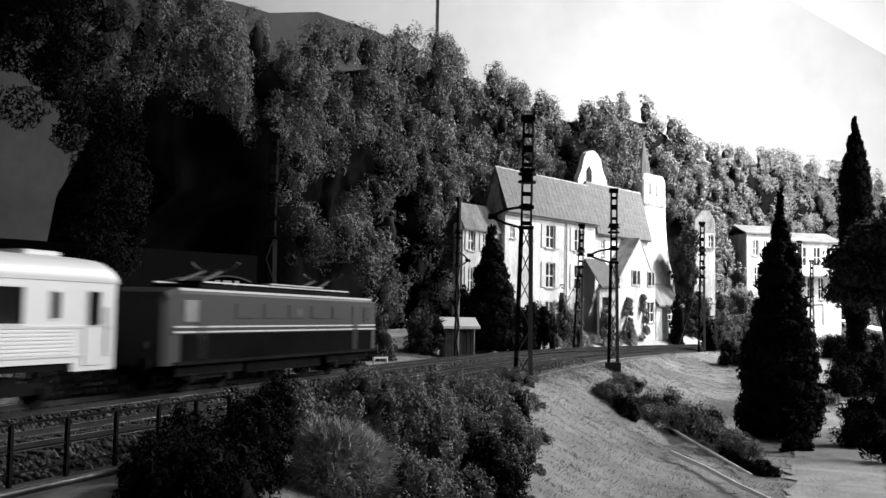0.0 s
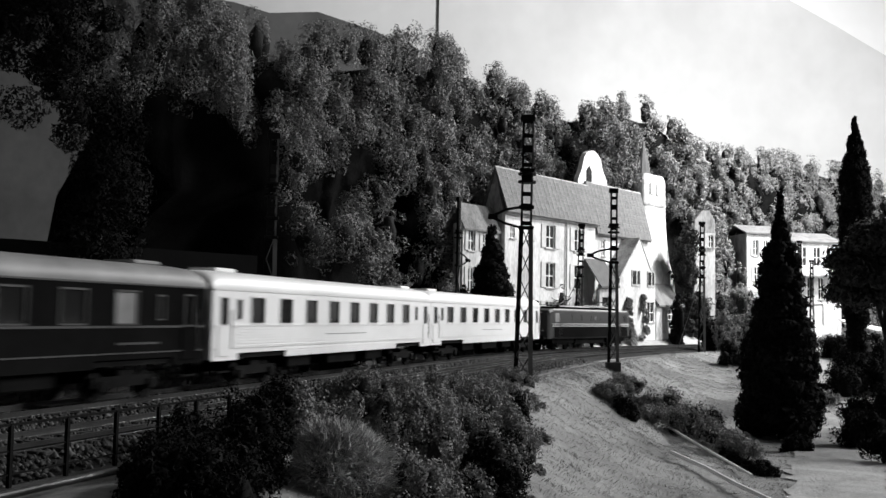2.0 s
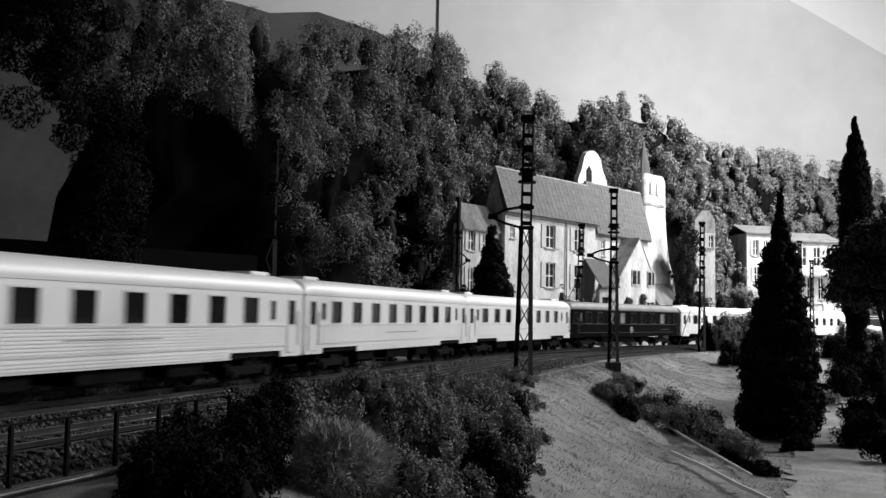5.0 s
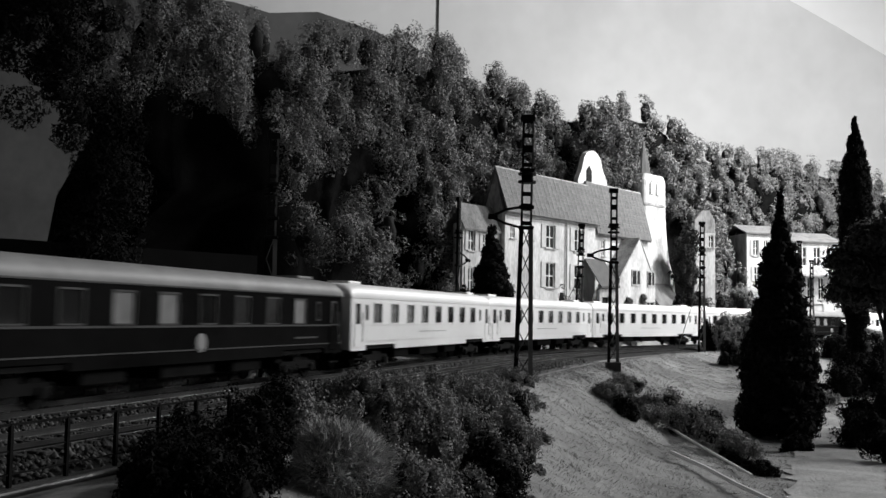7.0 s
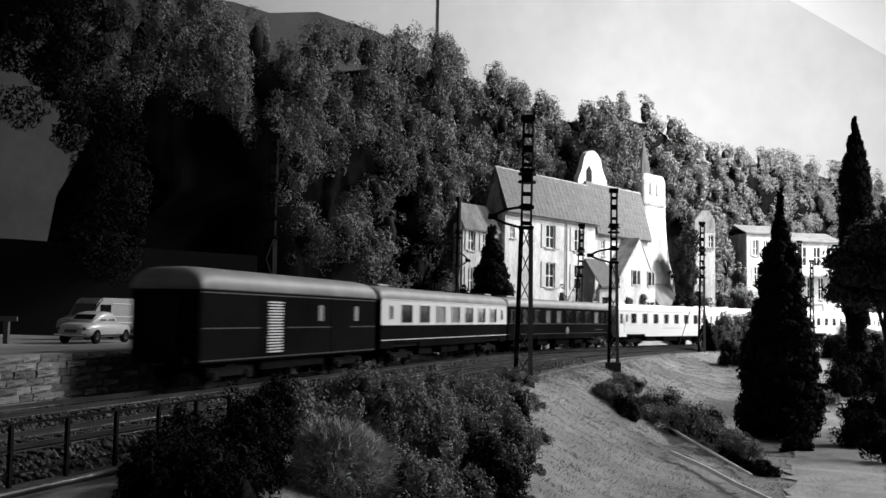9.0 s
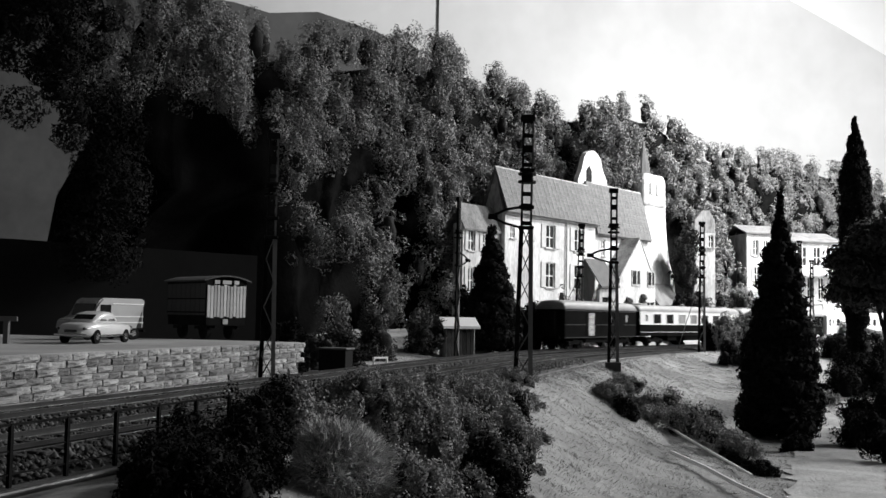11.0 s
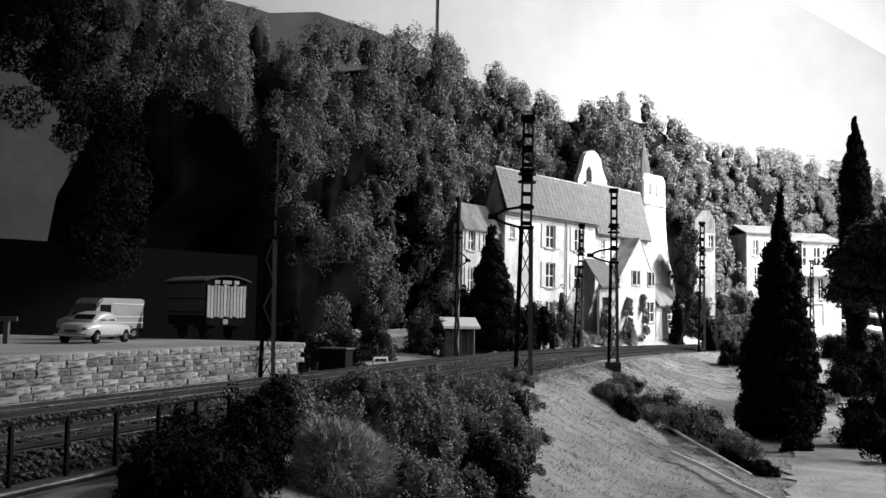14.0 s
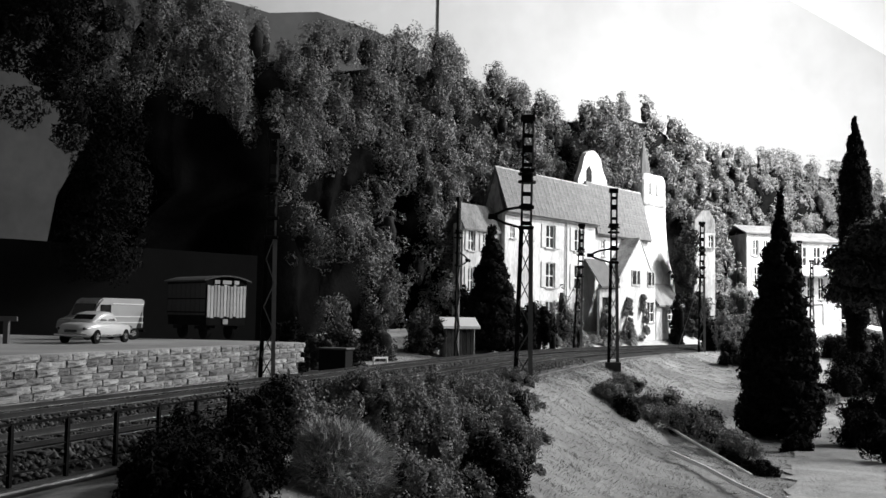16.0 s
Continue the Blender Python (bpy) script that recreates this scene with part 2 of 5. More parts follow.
def path():
    """The pale gravel path in the hollow."""
    mid = [(14.5, 36, 1.6), (17, 43, 2.0), (19.6, 50, 2.0), (21.8, 57, 2.0), (24.0, 64, 1.3), (27.5, 74, 0.9), (32, 86, 0.9), (39, 101, 1.0), (46, 114, 1.2)]
    t = np.linspace(0, len(mid) - 1, 90)
    c = [np.interp(t, range(len(mid)), [q[k] for q in mid]) for k in range(3)]
    rng = np.random.RandomState(5)
    V, F = [], []
    for i in range(90):
        w = c[2][i] * (1 + 0.25 * rng.uniform(-1, 1))
        for k in range(5):
            V.append((c[0][i] + (k - 2) / 2 * w, c[1][i] - 0.4 * (k - 2) / 2 * w))
    V = np.array(V)
    Z = height(V[:, 0], V[:, 1]) + 0.06
    for i in range(89):
        for k in range(4):
            a = i * 5 + k
            F.append((a, a + 1, a + 6, a + 5))
    tagged(raw("footpath", np.column_stack([V, Z]), F, "path", smooth=True), "pale gravel footpath in the hollow", "path", kind="structure")


def tracks():
    rail_prof = [(-0.035, 0.0), (0.035, 0.0), (0.035, -0.04), (0.012, -0.05), (0.012, -0.13), (0.07, -0.15), (0.07, -0.17), (-0.07, -0.17), (-0.07, -0.15), (-0.012, -0.13), (-0.012, -0.05), (-0.035, -0.04)]
    for u0, label in ((0.0, "railway track the train runs on"), (4.7, "second railway track beside the first")):
        t = thing("railway_track", label, "track", "tracks", kind="structure")
        for g in (-0.75, 0.75):
            rings = []
            for s in np.concatenate([np.arange(-120, -10, 6), np.arange(-10, 170, 1.5), np.arange(170, 540, 4)]):
                x, y, th = on_track(s, u0 + g)
                rings.append([(x + a * math.cos(th), y - a * math.sin(th), z) for a, z in rail_prof])
            part("rail", loft(B(), rings), "steel", t, "worn steel rail")
        me = mesh_of("sleeper", bevelled(box(B(), -1.25, 1.25, -0.13, 0.13, -0.36, -0.17), 0.02), "sleeper")
        for i in range(250):
            x, y, th = on_track(-6 + i * 0.62, u0)
            ob = new("sleeper", me)
            ob.parent = t
            ob.matrix_basis = P(x, y, 0.0, -math.degrees(th) + random.uniform(-1, 1))


def ballast():
    rows = np.concatenate([np.arange(-120, -10, 6), np.arange(-10, 170, 1.0), np.arange(170, 540, 4)])
    us = [-2.3, -1.7, -1.2, 0, 1.2, 2.35, 3.4, 4.7, 6.0, 6.7, 7.6]
    zs = [-0.5, -0.28, -0.24, -0.24, -0.24, -0.3, -0.24, -0.24, -0.24, -0.28, -0.5]
    V, F = [], []
    for s in rows:
        for u, z in zip(us, zs):
            x, y, t = on_track(s, u)
            V.append((x, y, z))
    n = len(us)
    for i in range(len(rows) - 1):
        for k in range(n - 1):
            F.append((i * n + k, i * n + k + 1, i * n + n + k + 1, i * n + n + k))
    tagged(raw("ballast_bed", V, F, "ballast", smooth=True), "dark ballast bed under both tracks", "ballast", kind="structure")
    # loose stones
    rng = np.random.RandomState(7)
    N = 26000
    s, u = rng.uniform(-2, 62, N) ** 1.0, rng.uniform(-2.2, 8.2, N)
    xy = np.array([on_track(a, b)[:2] for a, b in zip(s, u)])
    r = rng.uniform(0.05, 0.13, N)
    base = np.array([(1, 0, 0), (-0.5, 0.87, 0), (-0.5, -0.87, 0), (0.1, 0, 0.9), (0, 0.1, -0.8)])
    V = base[None] * r[:, None, None] * rng.uniform(0.6, 1.3, (N, 5, 3))
    a = rng.uniform(0, 6.3, N)
    c, d = np.cos(a)[:, None], np.sin(a)[:, None]
    V = np.stack([V[..., 0] * c - V[..., 1] * d, V[..., 0] * d + V[..., 1] * c, V[..., 2]], -1)
    V[..., 0] += xy[:, :1]
    V[..., 1] += xy[:, 1:]
    V[..., 2] += (np.interp(u, us + [8.4], zs + [-0.42]) + 0.02)[:, None]
    f = np.array([(0, 1, 3), (1, 2, 3), (2, 0, 3), (1, 0, 4), (2, 1, 4), (0, 2, 4)])
    F = (np.arange(N)[:, None, None] * 5 + f[None]).reshape(-1, 3)
    tagged(raw("ballast_stones", V.reshape(-1, 3), F, "stone"), "loose grey ballast stones between the rails", "ballast", kind="stuff")


# ---- foliage ----
def leaves(rng, C, R, per, size, drape=0.0, face=None, slim=0.5, spiky=False):
    """Leaf quads on the shells of ellipsoids with centres C and radii R."""
    C, R = np.asarray(C, float), np.asarray(R, float)
    n = len(C)
    per = np.broadcast_to(per, n)
    k = np.repeat(np.arange(n), per)
    N = len(k)
    d = rng.normal(size=(N, 3))
    d /= np.linalg.norm(d, axis=1)[:, None]
    if face is not None:
        keep = d @ np.asarray(face) > -0.3
        d, k = d[keep], k[keep]
        N = len(k)
    lump = 1 + 0.16 * np.sin(d[:, 0] * 7 + k) * np.sin(d[:, 1] * 6 + 2 * k) + 0.12 * np.sin(d[:, 2] * 9 + 3 * k)
    rad = (rng.uniform(0.78, 1.02, N) if spiky else rng.uniform(0.9, 1.05, N)) * lump
    p = C[k] + d * R[k] * rad[:, None]
    # leaf frame: normal near the shell's normal
    nrm = d / R[k]
    nrm /= np.linalg.norm(nrm, axis=1)[:, None]
    nrm += rng.normal(size=(N, 3)) * np.where(rng.uniform(0, 1, N) < 0.7, 0.25, 0.6)[:, None]
    nrm /= np.linalg.norm(nrm, axis=1)[:, None]
    a = np.cross(nrm, rng.normal(size=(N, 3)))
    a[:, 2] -= drape
    a -= nrm * np.sum(a * nrm, 1)[:, None]
    a /= np.linalg.norm(a, axis=1)[:, None] + 1e-9
    b = np.cross(nrm, a)
    s = (np.broadcast_to(size, n)[k] * rng.uniform(0.55, 1.35, N))[:, None]
    if spiky:
        # fine sprigs that stand off the shell
        a = d + rng.normal(scale=0.55, size=(N, 3)) + np.array((0, 0, -drape))
        a /= np.linalg.norm(a, axis=1)[:, None]
        b = np.cross(a, rng.normal(size=(N, 3)))
        b /= np.linalg.norm(b, axis=1)[:, None]
        V = np.stack([p - b * s * slim, p + b * s * slim, p + a * 2 * s], 1)
        return V.reshape(-1, 3)
    V = np.stack([p - a * s - b * s * slim, p - a * s + b * s * slim, p + a * s + nrm * s * 0.3], 1)
    return V.reshape(-1, 3)


def knobs(rng, C, R, n, size=0.42, face=None):
    """Smaller lumps on the shells of ellipsoids, so that foliage breaks into tufts."""
    C, R = np.asarray(C, float), np.asarray(R, float)
    k = np.repeat(np.arange(len(C)), n)
    d = rng.normal(size=(len(k), 3))
    d /= np.linalg.norm(d, axis=1)[:, None]
    if face is not None:
        keep = d @ np.asarray(face) > -0.25
        d, k = d[keep], k[keep]
    c = C[k] + d * R[k] * rng.uniform(0.55, 0.92, len(k))[:, None]
    r = R[k].min(axis=1) * size * rng.uniform(0.6, 1.3, len(k))
    return c, np.stack([r, r, r * rng.uniform(0.9, 1.4, len(k))], 1)


def quads(V):
    return np.arange(len(V)).reshape(-1, 3)


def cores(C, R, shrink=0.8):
    """Lumpy dark inner bodies of the ellipsoids; the dark paints shade between leaves."""
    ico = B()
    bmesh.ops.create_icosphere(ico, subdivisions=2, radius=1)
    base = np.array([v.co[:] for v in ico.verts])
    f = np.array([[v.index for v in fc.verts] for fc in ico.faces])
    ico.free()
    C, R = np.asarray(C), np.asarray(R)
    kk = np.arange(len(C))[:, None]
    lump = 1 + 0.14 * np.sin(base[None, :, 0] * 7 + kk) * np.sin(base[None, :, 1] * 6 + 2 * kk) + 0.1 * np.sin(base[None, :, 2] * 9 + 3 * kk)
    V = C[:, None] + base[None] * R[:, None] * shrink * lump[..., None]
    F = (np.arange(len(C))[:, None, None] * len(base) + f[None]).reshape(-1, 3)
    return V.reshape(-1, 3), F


HILL = [(-21.9, 62.4, 27), (-20.5, 63, 27), (-17.5, 64.5, 25.5), (-15, 66, 22.5), (-12.8, 69, 22.6), (-9.0, 73, 23.8), (-6.5, 77, 25.0), (-4.2, 84, 26.0), (-1.7, 90, 27.6), (3.2, 101, 30.6), (5.2, 107, 29.6), (10.7, 115, 32), (18, 123, 30),
        (26.5, 132, 32.4), (31, 137, 33.5), (37, 140, 31), (42, 149, 29.5), (50, 160, 31), (60, 169, 32.5), (75, 181, 32), (97, 192, 28)]


def hill_line():
    h = np.array(HILL, float)
    l = np.concatenate([[0], np.cumsum(np.hypot(*np.diff(h[:, :2], axis=0).T))])
    return h, l


def hillside():
    h, l = hill_line()
    q = np.arange(4.0, l[-1], 1.5)
    x, y, top = (np.interp(q, l, h[:, k]) for k in range(3))
    dx, dy = np.gradient(x), np.gradient(y)
    nn = np.hypot(dx, dy)
    bx, by = -dy / nn, dx / nn
    V, F = [], []
    zf = [0, 0.1, 0.25, 0.4, 0.5, 0.58, 0.7, 0.85, 0.95, 1.0, 1.0, 0.6, 0]
    rng = np.random.RandomState(3)
    for i in range(len(q)):
        cave = 1 - step(14, 22, q[i])
        back = [cave * 6, cave * 6, cave * 6 + 0.5, cave * 6 + 1, cave * 4 + 1.5, 2, 3, 4, 5, 6.5, 14, 22, 26]
        under = 1 - step(40, 55, q[i])
        back = [b + under * w for b, w in zip(back, (5.5, 5.5, 5.5, 5, 4.5, 4, 3.2, 2.5, 2, 1, 0, 0, 0))]
        for k, (z, b) in enumerate(zip(zf, back)):
            j = rng.uniform(-0.5, 0.5)
            V.append((x[i] + bx[i] * (b + j), y[i] + by[i] * (b + j), -1 + (top[i] - 1.0) * z + j))
    n = len(zf)
    for i in range(len(q) - 1):
        for k in range(n - 1):
            F.append((i * n + k, i * n + n + k, i * n + n + k + 1, i * n + k + 1))
    tagged(raw("cliff", V, F, "rock", smooth=True), "rock face with a hollow, painted near-black as the shade behind the ivy", "cliff", kind="structure")


def hill_ivy():
    h, l = hill_line()
    rng = np.random.RandomState(11)
    C, R = [], []
    q = 0.0
    while q < l[-1]:
        x, y, top = (np.interp(q, l, h[:, k]) for k in range(3))
        x2, y2 = np.interp(q + 0.5, l, h[:, 0]), np.interp(q + 0.5, l, h[:, 1])
        t = Vector((x2 - x, y2 - y)).normalized()
        bx, by = -t.y, t.x
        # the hollow under the overhang; beside the tower bare dark rock imitates a shadow
        lowest = np.interp(q, [0, 1.9, 2.3, 4.6, 5.2, 6.2, 8.5, 15.5, 17.6, 20, 22.5], [14.3, 14.3, 18, 18, 16.2, 16.2, 14.2, 14.2, 9.6, 5, 0.2])
        if 0.205 < x / y < 0.24:
            lowest = 17.5
        z = top - 1.3 + rng.uniform(-0.8, 0.4)
        f2 = 0.6 + 0.4 * rng.uniform(0, 1)
        while z > lowest:
            big = 0.62 + 0.35 * f2
            rz, rx = rng.uniform(1.6, 3.4) * big, rng.uniform(1.1, 2.0) * big
            f = z / top
            under = 1 - float(step(40, 55, q))
            out = -(6.0 * max(0, f - 0.3) / 0.7) * (1 - 0.55 * under) - 3.6 * under * (1 - f) + rng.uniform(-1.3, 1.9)
            hollow = math.sin(q * 0.55 + 1.3 * math.sin(z * 0.4)) * math.sin(z * 0.62 + 0.9 * math.sin(q * 0.31))
            # thinner ivy low down bares dark rock, imitating the light's fall-off
            if (hollow < (-0.38 if z > 15 or q > 42 else 0.28) and z < top - 4) or z - 0.6 * rz < lowest:
                z -= rz
                continue
            C.append((x - bx * out + rng.uniform(-0.9, 0.9) * t.x, y - by * out + rng.uniform(-0.9, 0.9) * t.y, z + rng.uniform(-0.5, 0.5)))
            R.append((rx, rx, rz))
            z -= rz * rng.uniform(1.0, 1.5)
        q += rng.uniform(1.6, 2.5)

    # a thicker fringe at the end of the overhang
    for i in range(34):
        q = rng.uniform(0, 9)
        low = np.interp(q, [0, 1.9, 2.3, 4.6, 5.2, 9], [14.3, 14.3, 18, 18, 16.2, 14.6]) + 1.6
        C.append((np.interp(q, l, h[:, 0]), np.interp(q, l, h[:, 1]) + rng.uniform(0.5, 2.5), rng.uniform(low, np.interp(q, l, h[:, 2]) - 0.8)))
        R.append((1.3, 1.3, rng.uniform(1.4, 2.2)))

    for i in range(12):
        q = rng.uniform(11.5, 15.5)
        C.append((np.interp(q, l, h[:, 0]), np.interp(q, l, h[:, 1]) + rng.uniform(0.5, 2.0), rng.uniform(15.8, 21.5)))
        R.append((1.1, 1.1, rng.uniform(1.4, 2.2)))

    def clump(a, b, z, r):
        C.append(on_house(a, b, z))
        R.append((r, r, r * rng.uniform(1.0, 1.5)))

    # over the roofs, round the tower and the gable house
    for i in range(16):
        clump(rng.uniform(23.5, 31.5), rng.uniform(-4.0, -2.2), rng.uniform(19.6, 25.5), rng.uniform(1.0, 1.6))
    for i in range(10):
        clump(rng.uniform(-7, 1.5), rng.uniform(-4.5, -1.8), rng.uniform(14.8, 21), rng.uniform(1.0, 1.6))
    for i in range(9):
        clump(rng.uniform(38.2, 40.5), rng.uniform(-4, -1.5), rng.uniform(17.5, 24), rng.uniform(1.0, 1.5))
    for i in range(9):
        clump(rng.uniform(19.4, 22), 2.25, rng.uniform(0.5, 5.5), rng.uniform(0.25, 0.45))
    for i in range(7):
        clump(rng.uniform(24, 25.6), 2.25, rng.uniform(0.5, 6.0), rng.uniform(0.22, 0.4))
    for i in range(12):
        clump(rng.uniform(24, 31), rng.uniform(-6, -4), rng.uniform(22.5, 27.5), rng.uniform(1.2, 1.8))
    C, R = np.array(C), np.array(R)
    view = (0.55, -0.72, 0.42)
    C2, R2 = knobs(rng, C, R, 24, 0.42, view)
    leaf = 0.0012 * np.clip(C2[:, 1], 60, 140)
    V = leaves(rng, C2, R2, np.clip(3.4 * (R2[:, 0] / leaf) ** 2, 40, 300).astype(int), leaf, 0.4, view, 0.5)
    tagged(raw("hill_ivy", V, quads(V), "ivy"), "dense grey ivy and shrubs draping the hillside", "ivy", kind="stuff")
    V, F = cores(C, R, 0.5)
    tagged(raw("hill_ivy_shade", V, F, "core", smooth=True), "dark bodies inside the hillside ivy, painted as shade between leaves", "ivy", kind="stuff")
    # ivy at the foot of the gable house; darker leaves paint its shadow
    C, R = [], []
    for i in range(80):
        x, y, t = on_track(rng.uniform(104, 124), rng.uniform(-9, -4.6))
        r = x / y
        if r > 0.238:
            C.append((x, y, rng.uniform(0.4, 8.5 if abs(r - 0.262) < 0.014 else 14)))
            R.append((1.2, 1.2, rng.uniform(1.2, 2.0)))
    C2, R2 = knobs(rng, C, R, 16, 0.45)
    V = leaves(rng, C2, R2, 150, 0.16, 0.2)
    tagged(raw("evergreen_thicket", V, quads(V), "pine_and_shaded_leaf"), "ivy at the foot of the cliff, shade painted in as darker leaves", "foliage", kind="stuff")
    # dark boughs at the end of the hill, hanging over the quay
    C = np.array([(rng.uniform(-25.5, -18.6), rng.uniform(48, 56), 0) for a in range(110)])
    C[:, 2] = rng.uniform(0, 1, 110) ** 0.7 * 10 + 12.0 + 2.2 * np.sin(C[:, 0] * 1.3) + np.clip(-20 - C[:, 0], 0, 5) * 0.9
    R = np.array([(r, r, r * 0.9) for r in rng.uniform(0.6, 1.3, 110)])
    bm = B()
    for i in range(0, 110, 4):
        tube(bm, (-21.5, 62.5, 19 + 0.04 * i), tuple(C[i]), 0.16, 0.04, 5)
    tagged(part("bare_boughs", bm, "bark"), "bare dark boughs reaching out from the hill", "branches", kind="stuff")
    more = [(rng.uniform(-23.4, -20.6), rng.uniform(63, 67), rng.uniform(6, 17)) for i in range(40)]
    C = np.concatenate([C, np.array(more)])
    R = np.concatenate([R, np.array([(r, r, r * 1.2) for r in rng.uniform(1.0, 1.7, 40)])])
    # the near-black leaf colour carries the overhang's shade too
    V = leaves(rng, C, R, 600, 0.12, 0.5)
    tagged(raw("hanging_boughs", V, quads(V), "dark_shaded_leaf"), "dark leafy boughs hanging at the end of the hill", "foliage", kind="stuff")


def shrub(x, y, z, rx, ry, rz, material="bush", label="grey leafy shrub on the embankment", size=0.14, n=9, per=420, seed=1, name="shrub", feathery=False):
    rng = np.random.RandomState(seed)
    t = thing(name, label, "shrub", "", P(x, y, z))
    C, R = [], []
    for i in range(n):
        a, r = rng.uniform(0, 6.3), rng.uniform(0.0, 0.72)
        zz = rng.uniform(0.12, 0.72) * (1 - 0.5 * r)
        C.append((rx * r * math.cos(a), ry * r * math.sin(a), rz * zz))
        k = rng.uniform(0.3, 0.5)
        R.append((rx * k, ry * k, rz * k * 0.9))
    C, R = np.array(C), np.array(R)
    if feathery:
        V = leaves(rng, C, R, per, size, -0.35, slim=0.12, spiky=True)
    else:
        C2, R2 = knobs(rng, C, R, 14, 0.5)
        V = leaves(rng, C2, R2, max(24, per // 12), size * 0.62, 0.1, slim=0.55)
    raw("leaves", V, quads(V), material, t)
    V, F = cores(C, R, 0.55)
    raw("inner_leaves", V, F, "core" if material != "dark_shaded_leaf" else "dark_shaded_leaf", t, True)
    bm = B()
    for i in range(5):
        c = C[i % n]
        tube(bm, (c[0] * 0.2, c[1] * 0.2, -0.3), tuple(c), 0.07, 0.03, 5)
    part("stems", bm, "bark", t)
    return t


def conifer(x, y, z, tall, wide, spire=0.2, material="dark_shaded_leaf", label="tall dark cypress standing in the hollow", seed=1, columnar=False):
    rng = np.random.RandomState(seed)
    t = thing("cypress_tree", label, "tree", "", P(x, y, z))
    part("trunk", tube(B(), (0, 0, -0.4), (0, 0, tall * 0.95), 0.03 * tall * (0.6 if columnar else 0.5), 0.03, 8), "bark", t)
    C, R = [], []
    zz = 0.06 * tall
    while zz < tall * 0.985:
        f = zz / tall
        if columnar:
            w = wide * min(1, 0.55 + f) * (1 - step(0.72, 1.02, f) * 0.93)
        else:
            w = wide * (1 - f) ** 0.75 if f < 1 - spire else wide * 0.2 * (1 - f) / spire + 0.06
        m = max(1, int(9 * w / wide + 1))
        for i in range(m):
            a = rng.uniform(0, 6.3)
            r = w * (0.62 if m > 1 else 0.0) * rng.uniform(0.75, 1.15)
            C.append((r * math.cos(a), r * math.sin(a), zz))
            k = max(0.1, w * 0.42 * rng.uniform(0.8, 1.2))
            R.append((k, k, max(0.35, k * (1.5 if columnar else 0.75))))
        zz += 0.034 * tall * (0.6 + 0.4 * (1 - f))
    C, R = np.array(C), np.array(R)
    per = np.maximum(80, (R[:, 0] * 500)).astype(int)
    V = leaves(rng, C, R, per, 0.17, -0.3 if columnar else 0.3)
    raw("crown", V, quads(V), material, t)
    V, F = cores(C, R, 0.78)
    raw("inner_crown", V, F, material, t, True)
    return t


def round_tree(x, y, z, trunk_h, wide, tall, material="dark_shaded_leaf", label="dark umbrella pine beside the path", seed=1, n=26, per=500):
    rng = np.random.RandomState(seed)
    t = thing("pine_tree", label, "tree", "", P(x, y, z))
    bm = B()
    tube(bm, (0, 0, -0.4), (0.15, 0, trunk_h * 0.6), 0.28, 0.22)
    tube(bm, (0.15, 0, trunk_h * 0.6), (0, 0.1, trunk_h + tall * 0.4), 0.22, 0.1)
    C, R = [], []
    for i in range(n):
        a, r = rng.uniform(0, 6.3), rng.uniform(0.1, 0.8)
        c = (wide * r * math.cos(a), wide * r * math.sin(a), trunk_h + tall * (0.15 + 0.75 * rng.uniform(0, 1) * (1 - 0.55 * r * r)))
        C.append(c)
        k = rng.uniform(0.24, 0.36) * wide
        R.append((k, k, k * 0.75))
        if i % 4 == 0:
            tube(bm, (0.1, 0.05, trunk_h * 0.75), c, 0.1, 0.03, 5)
    part("trunk", bm, "bark", t)
    C, R = np.array(C), np.array(R)
    V = leaves(rng, C, R, per, 0.17)
    raw("crown", V, quads(V), material, t)
    # inner bodies darker than the needles, as shade within the crown
    V, F = cores(C, R, 0.75)
    raw("inner_crown", V, F, "dark_shaded_leaf", t, True)
    return t


def grass():
    rng = np.random.RandomState(21)
    N = 420000
    x, y = rng.uniform(-8, 30, N * 2), rng.uniform(14, 116, N * 2)
    u = beside(x, y)
    w = rng.uniform(0, 1, N * 2)
    patch = 0.5 + 0.5 * wavy(x * 0.6 + 3, y * 0.5)
    ok = (u > 8.8) & (u < 24) & (w < (0.35 + 0.65 * patch) * np.interp(u, [8.5, 10, 19, 24], [0.5, 1, 0.9, 0.3])) & (x / y < 0.46) & (x / y > -0.25)
    # the strip at the foot of the houses
    x2, y2 = rng.uniform(-4, 40, 130000), rng.uniform(70, 125, 130000)
    u2 = beside(x2, y2)
    ok2 = (u2 < -2.8) & (u2 > -9)
    x, y = np.concatenate([x[ok][:N], x2[ok2][:30000]]), np.concatenate([y[ok][:N], y2[ok2][:30000]])
    z = height(x, y)
    n = len(x)
    a = rng.uniform(0, 6.3, n)
    hgt = rng.uniform(0.03, 0.09, n) * (1 + 0.5 * wavy(x * 1.3, y * 1.1))
    w = rng.uniform(0.007, 0.016, n) * (1 + y / 70)
    lean = rng.normal(scale=0.12, size=(n, 2))
    V = np.empty((n, 3, 3))
    V[:, 0] = np.stack([x - w * np.cos(a), y - w * np.sin(a), z - 0.05], -1)
    V[:, 1] = np.stack([x + w * np.cos(a), y + w * np.sin(a), z - 0.05], -1)
    V[:, 2] = np.stack([x + lean[:, 0], y + lean[:, 1], z + hgt], -1)
    tagged(raw("grass", V.reshape(-1, 3), np.arange(n * 3).reshape(-1, 3), "grass"), "short dry pale grass on the embankment", "grass", kind="stuff")


